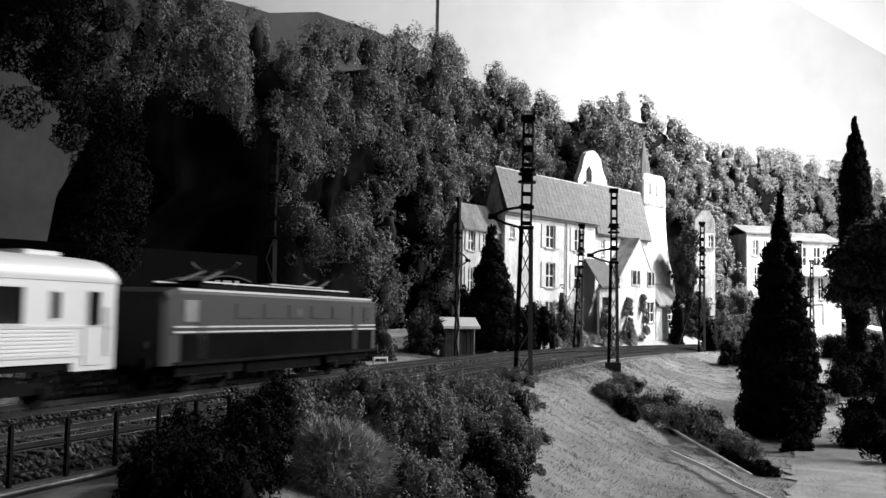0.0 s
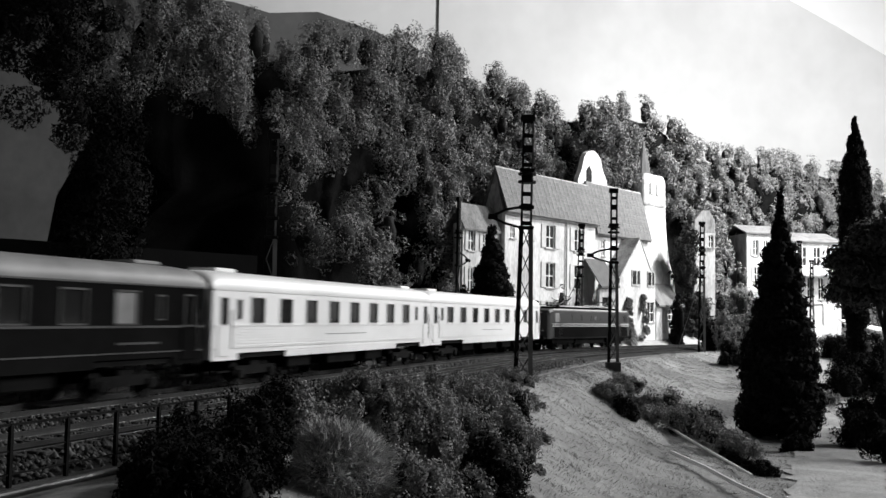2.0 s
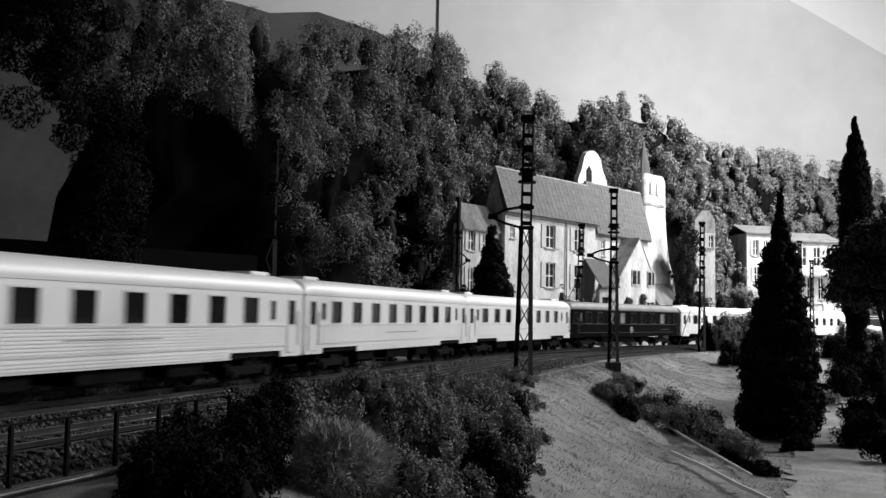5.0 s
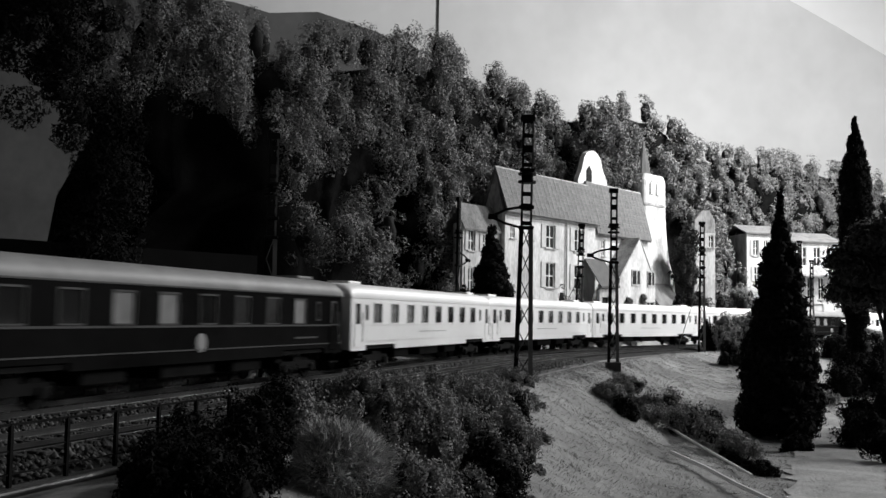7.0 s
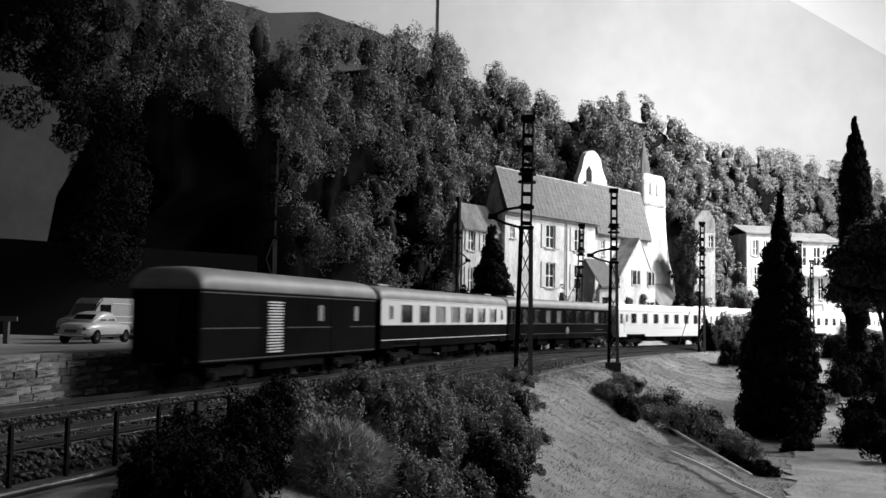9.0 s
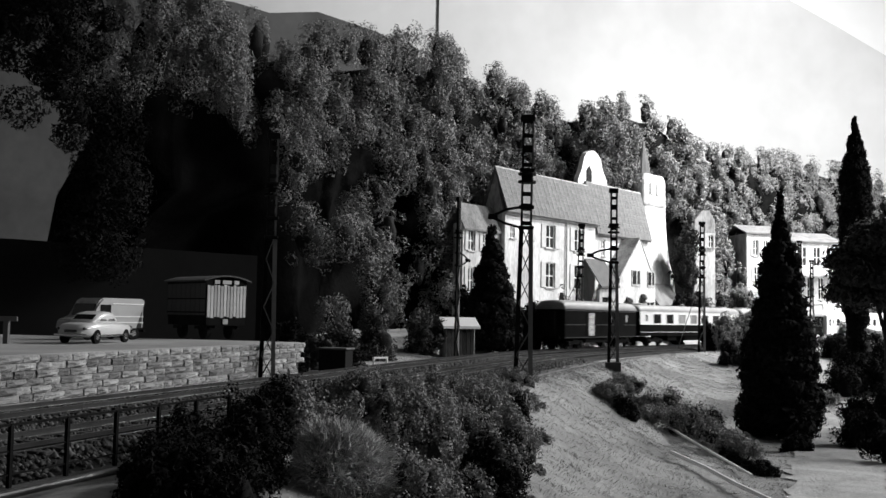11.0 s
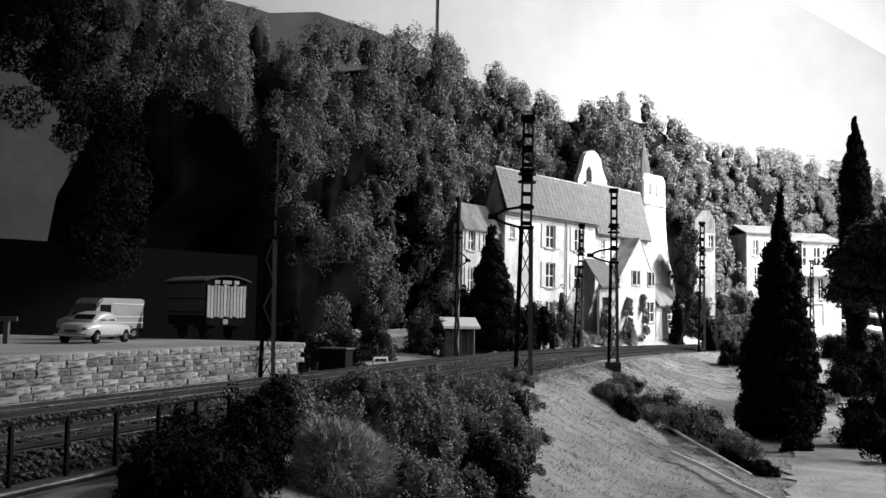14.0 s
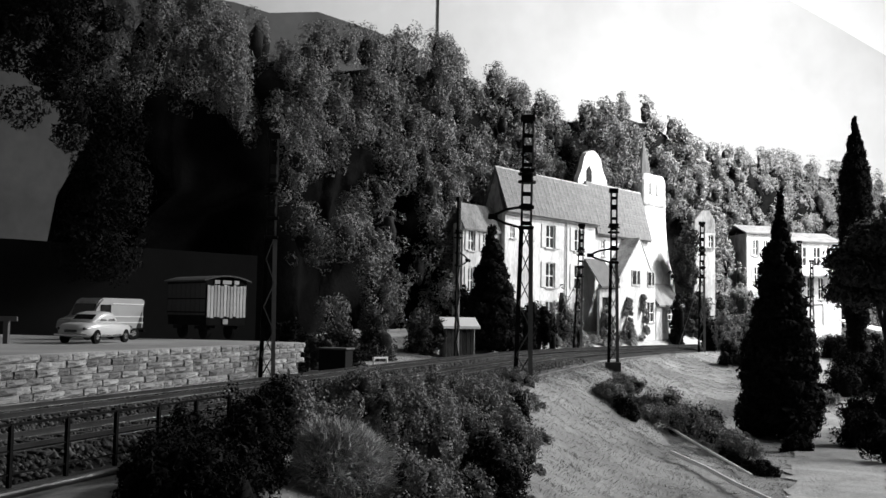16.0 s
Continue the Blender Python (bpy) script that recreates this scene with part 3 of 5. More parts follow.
# ---- quay with parked vehicles ----
def quay():
    q = thing("quay", "stone-faced loading quay beside the track", "quay", kind="structure")
    ss = np.arange(-4, 34.5, 1.0)
    front = [on_track(s, -2.75) for s in ss]
    back = [on_track(s, -30) for s in ss]
    bm = B()
    loft(bm, [[(f[0], f[1], -0.5), (f[0], f[1], 1.12), (b[0], b[1], 1.12), (b[0], b[1], -0.5)] for f, b in zip(front, back)])
    part("core", bm, "mortar", q)
    bm = B()
    lip = [on_track(s, -2.72) for s in ss]
    loft(bm, [[(f[0], f[1], 1.2), (f[0], f[1], 1.33), (b[0], b[1], 1.33), (b[0], b[1], 1.2)] for f, b in zip(lip, back)])
    part("paving", bm, "quay", q, "pale worn quay surface")
    rng = random.Random(4)
    kinds = []
    for i in range(8):
        bm = box(B(), -0.5, 0.5, -0.12, 0.12, -0.5, 0.5)
        bmesh.ops.subdivide_edges(bm, edges=bm.edges, cuts=2, use_grid_fill=True)
        for v in bm.verts:
            inner = abs(v.co.x) < 0.3 and abs(v.co.z) < 0.3
            v.co.y -= (rng.uniform(0.03, 0.13) if inner else rng.uniform(-0.02, 0.03)) if v.co.y < 0 else 0
            v.co.x += rng.uniform(-0.03, 0.03)
            v.co.z += rng.uniform(-0.03, 0.03)
        kinds.append(mesh_of("stone_block", bm, "block"))
    rows = 7
    hgt = 1.76 / rows
    for r in range(rows):
        s = 6.0 + rng.uniform(0, 0.6)
        while s < 33 + 0.2 * r:
            w = rng.uniform(0.45, 1.05)
            x, y, t = on_track(s + w / 2, -2.68)
            ob = new("stone_block", kinds[rng.randrange(8)])
            ob.parent = q
            ob.matrix_basis = P(x, y, -0.45 + hgt * (r + 0.5), 90 - math.degrees(t)) @ Matrix.Diagonal((w - 0.03, 0.8 + rng.uniform(-0.2, 0.35), hgt - 0.02, 1))
            s += w


def car_body(bm, sections):
    """Lofted shell from (x, half width, z low, z high, shoulder) sections."""
    rings = []
    for x, w, z0, z1, k in sections:
        ring = []
        for a in range(16):
            t = math.tau * a / 16
            c, s = math.cos(t), math.sin(t)
            y = w * math.copysign(abs(c) ** k, c)
            z = (z0 + z1) / 2 + (z1 - z0) / 2 * math.copysign(abs(s) ** k, s)
            ring.append((x, y, z))
        rings.append(ring)
    return loft(bm, rings)


def wheels(parent, xs, half, r, m_hub="chrome"):
    for x in xs:
        for side in (-1, 1):
            wheel = part("wheel", tube(B(), (x, side * (half - 0.16), r), (x, side * half, r), r, r, 18), "black", parent, "black wheel")
            part("hubcap", tube(B(), (x, side * (half - 0.02), r), (x, side * (half + 0.02), r), r * 0.55, r * 0.4, 14), m_hub, wheel)


def saloon(m):
    c = thing("saloon_car", "pale rounded fifties saloon car parked on the quay", "car", "", m)
    part("body", car_body(B(), [(-2.28, 0.35, 0.42, 0.72, 0.7), (-2.2, 0.62, 0.34, 0.84, 0.6), (-1.8, 0.76, 0.28, 0.92, 0.5), (-1.0, 0.81, 0.26, 0.95, 0.45), (0, 0.82, 0.26, 0.95, 0.45), (1.0, 0.81, 0.26, 0.92, 0.45), (1.8, 0.77, 0.28, 0.86, 0.5), (2.15, 0.62, 0.34, 0.76, 0.6), (2.26, 0.35, 0.42, 0.66, 0.7)]), "car", c, smooth=True)
    part("cabin", car_body(B(), [(-1.5, 0.5, 0.8, 0.92, 0.6), (-1.2, 0.6, 0.8, 1.12, 0.55), (-0.8, 0.63, 0.8, 1.36, 0.5), (-0.2, 0.64, 0.8, 1.43, 0.45), (0.35, 0.63, 0.8, 1.4, 0.45), (0.75, 0.6, 0.8, 1.2, 0.55), (1.1, 0.5, 0.8, 0.95, 0.6)]), "car", c, smooth=True)
    for side in (-1, 1):
        for x0, x1 in ((-0.95, -0.3), (-0.2, 0.5)):
            bm = B()
            ring = [(x0 + 0.08, side * 0.652, 1.0), (x1, side * 0.652, 1.0), (x1 - 0.14, side * 0.57, 1.3), (x0 + 0.2, side * 0.57, 1.3)]
            loft(bm, [[Vector(v) - Vector((0, side * 0.05, 0)) for v in ring], ring])
            part("side_window", bm, "pane", c, "dark glass")
        part("sill_strip", box(B(), -1.3, 1.3, side * 0.8 - 0.02, side * 0.8 + 0.03, 0.34, 0.4), "chrome", c, "bright strip")
        part("tail_lamp", tube(B(), (-2.05, side * 0.6, 0.66), (-2.24, side * 0.58, 0.66), 0.07, 0.06, 10), "shade", c)
        part("headlamp", tube(B(), (2.0, side * 0.58, 0.66), (2.24, side * 0.58, 0.66), 0.11, 0.1, 12), "chrome", c)
    part("rear_window", bevelled(box(B(), -0.03, 0.03, -0.46, 0.46, -0.2, 0.2, Matrix.Translation((-1.1, 0, 1.16)) @ Matrix.Rotation(radians(-122), 4, "Y")), 0.02), "pane", c, "dark glass")
    part("windscreen", bevelled(box(B(), -0.03, 0.03, -0.48, 0.48, -0.22, 0.22, Matrix.Translation((0.76, 0, 1.18)) @ Matrix.Rotation(radians(-59), 4, "Y")), 0.02), "pane", c, "dark glass")
    part("rear_bumper", bevelled(box(B(), -2.36, -2.26, -0.74, 0.74, 0.34, 0.44), 0.03), "chrome", c, "bright bumper")
    part("front_bumper", bevelled(box(B(), 2.24, 2.34, -0.74, 0.74, 0.34, 0.44), 0.03), "chrome", c, "bright bumper")
    part("number_plate", box(B(), -2.3, -2.27, -0.28, 0.28, 0.5, 0.62), "shade", c, "dark plate with an unreadable bar")
    wheels(c, (-1.4, 1.35), 0.8, 0.31)


def delivery_van(m):
    v = thing("delivery_van", "grey high-roofed delivery van parked behind the saloon", "van", "", m)
    bm = B()
    prof = [(-1.45, 0.5), (-2.0, 1.9), (-1.9, 2.08), (0.7, 2.08), (0.95, 1.85), (1.2, 1.15), (1.95, 1.0), (2.05, 0.5)]
    loft(bm, [[(x, y, z) for x, z in prof] for y in (-0.92, 0.92)])
    part("body", bevelled(bm, 0.08, 2), "van", v, smooth=False)
    for side in (-1, 1):
        part("side_window", bevelled(box(B(), 0.2, 0.85, side * 0.93 - 0.02, side * 0.93 + 0.02, 1.2, 1.75), 0.02), "pane", v, "dark glass")
        for z in (0.85, 1.15, 1.78):
            part("body_rib", box(B(), -1.85, 0.1, side * 0.93 - 0.01, side * 0.93 + 0.025, z, z + 0.04), "trim", v)
    part("rear_door", box(B(), -2.02, -1.96, -0.7, 0.7, 0.6, 1.75), "van", v)
    part("windscreen", box(B(), -0.02, 0.02, -0.75, 0.75, -0.3, 0.3, Matrix.Translation((1.1, 0, 1.5)) @ Matrix.Rotation(radians(-20), 4, "Y")), "pane", v, "dark glass")
    part("bumper", box(B(), -2.12, -2.0, -0.8, 0.8, 0.4, 0.5), "black", v)
    wheels(v, (-1.3, 1.4), 0.9, 0.33)


def wooden_wagon(m):
    w = thing("wooden_goods_wagon", "old plank-sided goods wagon, pale end boards, sides darkened as shade", "wagon", "", m)
    part("underframe", box(B(), -2.1, 2.1, -1.2, 1.2, 0.75, 1.25), "black", w)
    part("body", box(B(), -2.1, 2.1, -1.25, 1.25, 1.25, 3.2), "black", w)
    rng = random.Random(9)
    end = mesh_of("end_board", bevelled(box(B(), -0.03, 0.03, -0.085, 0.085, 0, 1.72), 0.012), "plank")
    for i in range(12):
        ob = new("end_board", end)
        ob.parent = w
        ob.matrix_basis = P(-2.14, -1.1 + i * 0.2, 1.2 + rng.uniform(-0.05, 0.05))
    # sides darker than the ends: the side away from light is painted in
    side = mesh_of("side_board", bevelled(box(B(), -0.24, 0.24, -0.03, 0.03, 0, 1.8), 0.012), "slate")
    for i in range(8):
        for sd in (-1, 1):
            ob = new("side_board", side)
            ob.parent = w
            ob.matrix_basis = P(-1.83 + i * 0.52, sd * 1.27, 1.3)
    for sd in (-1, 1):
        for z in (1.42, 2.15, 3.02):
            part("iron_strap", box(B(), -2.1, 2.1, sd * 1.3 - 0.03, sd * 1.3 + 0.03, z, z + 0.07), "iron", w)
    bm = B()
    loft(bm, [[(x, y, 3.2 + 0.28 * (1 - (y / 1.45) ** 2)) for y in np.linspace(-1.45, 1.45, 9)] + [(x, y, 3.12 + 0.28 * (1 - (y / 1.45) ** 2)) for y in np.linspace(1.45, -1.45, 9)] for x in (-2.3, 2.3)])
    part("roof", bm, "slate", w, "curved dull roof")
    for y, l in ((-0.6, 0.3), (0, 0.52), (0.6, 0.3)):
        part("end_vent", box(B(), -2.17, -2.1, y - l / 2, y + l / 2, 3.0, 3.2), "plank", w)
    part("label_plate", box(B(), -2.17, -2.11, -0.1, 0.2, 0.82, 1.1), "plank", w, "small pale plate with an unreadable mark")
    wheels(w, (-1.2, 1.2), 0.85, 0.48, "black")
    for x in (-1.2, 1.2):
        for sd in (-1, 1):
            part("spring", box(B(), x - 0.55, x + 0.55, sd * 1.0 - 0.06, sd * 1.0 + 0.06, 0.55, 0.72), "iron", w)


def quay_post(x, y):
    t = thing("quay_post", "small dark post with a pale cap on the quay", "post", "", P(x, y, 1.33))
    part("post", box(B(), -0.1, 0.1, -0.1, 0.1, 0, 0.95), "lit_pale_iron", t)
    part("board", bevelled(box(B(), -0.45, 0.45, -0.05, 0.05, 0.95, 1.15), 0.02), "lit_pale_iron", t)


def back_wall():
    bm = B()
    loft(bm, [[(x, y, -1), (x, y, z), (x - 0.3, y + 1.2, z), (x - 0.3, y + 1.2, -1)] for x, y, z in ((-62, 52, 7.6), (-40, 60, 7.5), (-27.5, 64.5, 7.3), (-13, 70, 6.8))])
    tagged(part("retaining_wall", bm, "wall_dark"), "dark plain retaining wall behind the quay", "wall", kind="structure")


# ---- masts and line-side things ----
def mast(x, y, z, tall, turn=0.0, arm=0, lean=0.0, seed=0, batten=0.42, stay=None, wide=0.6, group="catenary masts"):
    """Two channel legs laced with bars; the top part has battens. arm: -1 or 1 gives a loop bracket to that side."""
    t = thing("catenary_mast", "dark lattice steel catenary mast beside the track", "mast", group, P(x, y, z, turn, 0, lean))
    h0, h1 = wide / 2, wide * 0.31
    cut = tall * (1 - batten)

    def half(q):
        return h0 + (h1 - h0) * min(1, q / cut)

    for sd in (-1, 1):
        bm = B()
        bar(bm, (sd * h0, 0, -0.4), (sd * h1, 0, cut), 0.09, 0.2)
        box(bm, sd * h1 - 0.045, sd * h1 + 0.045, -0.1, 0.1, cut, tall)
        # right leg paler, painted as the lit side of the mast
        part("leg", bm, "iron" if sd < 0 else "lit_pale_iron", t)
    n = 6
    for i in range(n):
        a, b = cut * i / n, cut * (i + 1) / n
        sd = 1 if i % 2 else -1
        # front lacing in the paler iron, as bars in the light
        part("lacing_bar", bar(B(), (-sd * half(a), -0.09, a), (sd * half(b), -0.09, b), 0.1, 0.04), "lit_pale_iron", t)
        part("lacing_bar", bar(B(), (sd * half(a), 0.09, a), (-sd * half(b), 0.09, b), 0.1, 0.04), "iron", t)
    q = cut
    i = 0
    while q < tall - 0.2:
        part("batten_plate", box(B(), -h1, h1, -0.1, -0.07, q, q + (0.34 if i % 2 else 0.2)), "iron", t)
        q += 0.68
        i += 1
    part("cap", box(B(), -h1 - 0.14, h1 + 0.08, -0.14, 0.14, tall - 0.3, tall), "iron", t)
    for z2 in (tall * 0.79, tall * 0.65, tall * 0.572):
        part("collar", bevelled(box(B(), -h1 - 0.13, h1 + 0.13, -0.17, 0.17, z2 - 0.08, z2 + 0.08), 0.03), "iron", t)
    if tall > 11:
        for z2 in (tall * 0.745, tall * 0.775):
            part("insulator_ring", tube(B(), (0, 0, z2 - 0.05), (0, 0, z2 + 0.05), h1 + 0.2, h1 + 0.2, 12), "iron", t)
    if arm:
        zt, zb = tall * 0.65, tall * 0.572
        tip = arm * 1.55
        bm = B()
        tube(bm, (arm * h1, 0, zt), (arm * 0.9, 0, zt - 0.12), 0.06)
        tube(bm, (arm * 0.9, 0, zt - 0.12), (tip, 0, (zt + zb) / 2 + 0.05), 0.06)
        tube(bm, (arm * h1, 0, zb), (arm * 0.9, 0, zb + 0.16), 0.06)
        tube(bm, (arm * 0.9, 0, zb + 0.16), (tip, 0, (zt + zb) / 2 - 0.05), 0.06)
        br = part("bracket_arm", bm, "iron", t)
        part("insulator", tube(B(), (tip - 0.22, 0, (zt + zb) / 2), (tip + 0.22, 0, (zt + zb) / 2), 0.14, 0.14, 10), "iron", br)
    part("footing", bevelled(box(B(), -h0 - 0.18, h0 + 0.18, -0.3, 0.3, -0.6, 0.02), 0.04), "mortar", t)
    if stay:
        part("stay_wire", tube(B(), (0, 0, stay[1]), (stay[0], stay[2], 0), 0.035, 0.035, 6), "lit_pale_iron", t)
    return t


def fence():
    f = thing("railing_fence", "dark iron railing along the embankment edge", "fence")
    pts = []
    for i in range(9):
        x, y, t = on_track(-3.0 + i * 1.42, 7.9)
        pts.append((x, y))
        part("post", box(B(), -0.035, 0.035, -0.035, 0.035, -0.5, 0.82, Matrix.Translation((x, y, 0)) @ Matrix.Rotation(-t, 4, "Z")), "iron", f)
    for z in (0.8, 0.35, -0.05):
        for a, b in zip(pts, pts[1:]):
            part("rail", bar(B(), (*a, z), (*b, z), 0.03 if z < 0.5 else 0.045), "iron", f)
    k = thing("edge_kerb", "weathered concrete kerb under the railing", "kerb", kind="structure")
    bm = B()
    loft(bm, [[(*on_track(s, 7.75)[:2], -0.5), (*on_track(s, 7.75)[:2], -0.28), (*on_track(s, 8.15)[:2], -0.28), (*on_track(s, 8.15)[:2], -0.5)] for s in np.arange(-8, 12, 1.0)])
    part("kerb", bm, "mortar", k)
    p = thing("steel_pipe", "shiny steel pipe below the railing", "pipe")
    rings = []
    for s in np.arange(-8, 6.2, 1):
        x, y, t = on_track(s, 8.65)
        rings.append([(x + 0.07 * math.cos(a) * math.cos(t), y - 0.07 * math.cos(a) * math.sin(t), -0.2 + 0.07 * math.sin(a)) for a in np.linspace(0, math.tau, 10, endpoint=False)])
    part("pipe", loft(B(), rings), "steel", p, smooth=True)


def white_frame(x, y, z, turn):
    t = thing("track_marker", "small white-painted marker frame beside the rails", "marker", "", P(x, y, z, turn))
    for sd in (-1, 1):
        part("upright", bevelled(box(B(), sd * 0.5 - 0.06, sd * 0.5 + 0.06, -0.07, 0.07, -0.1, 0.5), 0.015), "white", t)
    part("crossbar", bevelled(box(B(), -0.56, 0.56, -0.08, 0.08, 0.5, 0.63), 0.02), "white", t)


def lying_board(x, y, z, turn):
    t = thing("track_marker_board", "low white board lying beside the second track", "marker", "", P(x, y, z, turn))
    part("board", bevelled(box(B(), -0.55, 0.55, -0.12, 0.12, 0, 0.22), 0.03), "white", t)
    part("rod", tube(B(), (0.5, 0, 0.12), (2.3, 1.2, 0.14), 0.06, 0.04, 6), "white", t)


def hut(x, y, z, turn):
    t = thing("trackside_hut", "small hut with pale roof and dark plank front", "hut", "", P(x, y, z, turn))
    part("wall", box(B(), -1.15, 1.15, -0.9, 0.9, -0.2, 2.25), "plaster", t)
    for i in range(7):
        part("plank", bevelled(box(B(), -1.12 + i * 0.32, -0.83 + i * 0.32, -0.96, -0.9, -0.15, 2.2), 0.012), "sleeper", t)
    bm = B()
    loft(bm, [[(-1.5, -1.2, 2.25), (-1.5, 0, 2.95), (-1.5, 1.2, 2.25), (-1.5, 1.2, 2.37), (-1.5, 0, 3.08), (-1.5, -1.2, 2.37)], [(1.5, -1.2, 2.25), (1.5, 0, 2.95), (1.5, 1.2, 2.25), (1.5, 1.2, 2.37), (1.5, 0, 3.08), (1.5, -1.2, 2.37)]])
    part("roof", bm, "cream", t, "pale sheet roof")
    part("gable", loft(B(), [[(xx, -0.9, 2.24), (xx, 0.9, 2.24), (xx, 0, 2.9)] for xx in (-1.14, 1.14)]), "plaster", t)
    part("door", bevelled(box(B(), 1.15, 1.2, -0.45, 0.4, 0, 1.95), 0.02), "slate", t, "dark plank door")
    part("fascia", box(B(), -1.5, 1.5, -1.26, -1.2, 2.2, 2.4), "white", t)


def ground_pipes():
    for k, pts in enumerate(([(12.1, 53.4), (12.5, 48), (13.0, 42.1)], [(10.2, 44.5), (10.9, 41.2), (11.4, 38.7), (12.0, 35)])):
        t = thing("point_rod", "thin pale rod lying in the ditch", "rod", "rods in the ditch")
        bm = B()
        q = [(x, y, float(height(x, y)) + 0.3) for x, y in pts]
        for a, b in zip(q, q[1:]):
            tube(bm, a, b, 0.06 + 0.03 * k, 0.06 + 0.03 * k, 6)
        part("rod", bm, "white", t)


# ---- houses ----
TURN = 90 - 39.8
HOUSE = (6.2, 100.0)


def on_house(a, b, z=0.0):
    """Along the facade a, in front of it b (towards the track)."""
    t = radians(39.8)
    return HOUSE[0] + a * math.sin(t) + b * math.cos(t), HOUSE[1] + a * math.cos(t) - b * math.sin(t), z


def wall_with_openings(bm, a0, a1, z0, z1, y, thick, holes):
    """One welded wall along x from a0 to a1 with rectangular holes (x0, x1, z0, z1), front at y, back at y + thick."""
    xs = sorted({a0, a1, *[v for h in holes for v in h[:2]]})
    zs = sorted({z0, z1, *[v for h in holes for v in h[2:]]})
    made = {}

    def corner(i, k, d):
        if (i, k, d) not in made:
            made[i, k, d] = bm.verts.new((xs[i], y + d * thick, zs[k]))
        return made[i, k, d]

    def solid(i, k):
        if not (0 <= i < len(xs) - 1 and 0 <= k < len(zs) - 1):
            return False
        cx, cz = (xs[i] + xs[i + 1]) / 2, (zs[k] + zs[k + 1]) / 2
        return not any(h[0] < cx < h[1] and h[2] < cz < h[3] for h in holes)

    for i in range(len(xs) - 1):
        for k in range(len(zs) - 1):
            if not solid(i, k):
                continue
            ring = [(i, k), (i + 1, k), (i + 1, k + 1), (i, k + 1)]
            for d in (0, 1):
                bm.faces.new([corner(a, b, d) for a, b in (ring if d == 0 else ring[::-1])])
            for e, (di, dk) in enumerate(((0, -1), (1, 0), (0, 1), (-1, 0))):
                if not solid(i + di, k + dk):
                    (a, b), (c, d) = ring[e], ring[(e + 1) % 4]
                    bm.faces.new([corner(a, b, 1), corner(c, d, 1), corner(c, d, 0), corner(a, b, 0)])
    return bm


def window(parent, x0, x1, z0, z1, y, shutters=True, sill=True):
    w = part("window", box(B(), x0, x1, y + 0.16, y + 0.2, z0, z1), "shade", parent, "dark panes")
    bm = B()
    for a in (x0, (x0 + x1) / 2 - 0.05, x1 - 0.1):
        box(bm, a, a + 0.1, y + 0.08, y + 0.155, z0, z1)
    for z in (z0, z0 + (z1 - z0) * 0.45, z1 - 0.1):
        box(bm, x0, x1, y + 0.085, y + 0.15, z, z + 0.09)
    part("frame", bm, "white", w, "white window frame")
    if sill:
        part("sill", box(B(), x0 - 0.12, x1 + 0.12, y - 0.14, y + 0.08, z0 - 0.14, z0 - 0.003), "plaster_old", w)
    if shutters:
        d = (x1 - x0) * 0.5
        for xa in (x0 - d - 0.03, x1 + 0.03):
            part("shutter", bevelled(box(B(), xa, xa + d, y - 0.09, y - 0.004, z0, z1), 0.02), "shutter", w, "grey louvred shutter")


def gable_roof(parent, x0, x1, y0, y1, z, rise, material="roof", over=0.35):
    ym = (y0 + y1) / 2
    bm = B()
    sl = rise / (ym - y0)
    a = [(y0 - over, z - over * sl), (ym, z + rise), (y1 + over, z - over * sl), (y1 + over, z - over * sl + 0.18), (ym, z + rise + 0.2), (y0 - over, z - over * sl + 0.18)]
    loft(bm, [[(x, y, zz) for y, zz in a] for x in (x0, x1)])
    r = part("roof", bm, material, parent, "weathered grey tiled roof")
    return r


def steep_roof(parent, x0, x1, y0, yr, y1, z, ridge, seed=3):
    """A steep front slope up to a ridge close behind the facade, and a long slope behind it, tiled in front."""
    over = 0.35
    a = [(y0 - over, z - 0.3), (yr, ridge), (y1, z), (y1, z + 0.2), (yr, ridge + 0.22), (y0 - over, z - 0.12)]
    r = part("roof", loft(B(), [[(x, y, zz) for y, zz in a] for x in (x0, x1)]), "roof", parent, "weathered grey tiled roof")
    run, ang = math.hypot(yr - y0 + over, ridge - z + 0.3), math.atan2(ridge - z + 0.3, yr - y0 + over)
    n, m = 10, max(3, int((x1 - x0) / 0.8))
    w = (x1 - x0) / m
    me = mesh_of("tile", box(B(), 0, w - 0.02, 0, run / n * 1.12, 0, 0.05), "roof_piece")
    rng = random.Random(seed)
    for i in range(n):
        for k in range(m):
            ob = new("tile", me)
            ob.parent = r
            q = run / n * i
            ob.matrix_basis = P(x0 + k * w, y0 - over - 0.12 + q * math.cos(ang), z - 0.12 + q * math.sin(ang) + rng.uniform(-0.01, 0.02), 0, math.degrees(ang) - 1.5)
    part("ridge_cap", tube(B(), (x0, yr, ridge + 0.2), (x1, yr, ridge + 0.2), 0.16, 0.16, 8), "plaster_old", r)
    return r


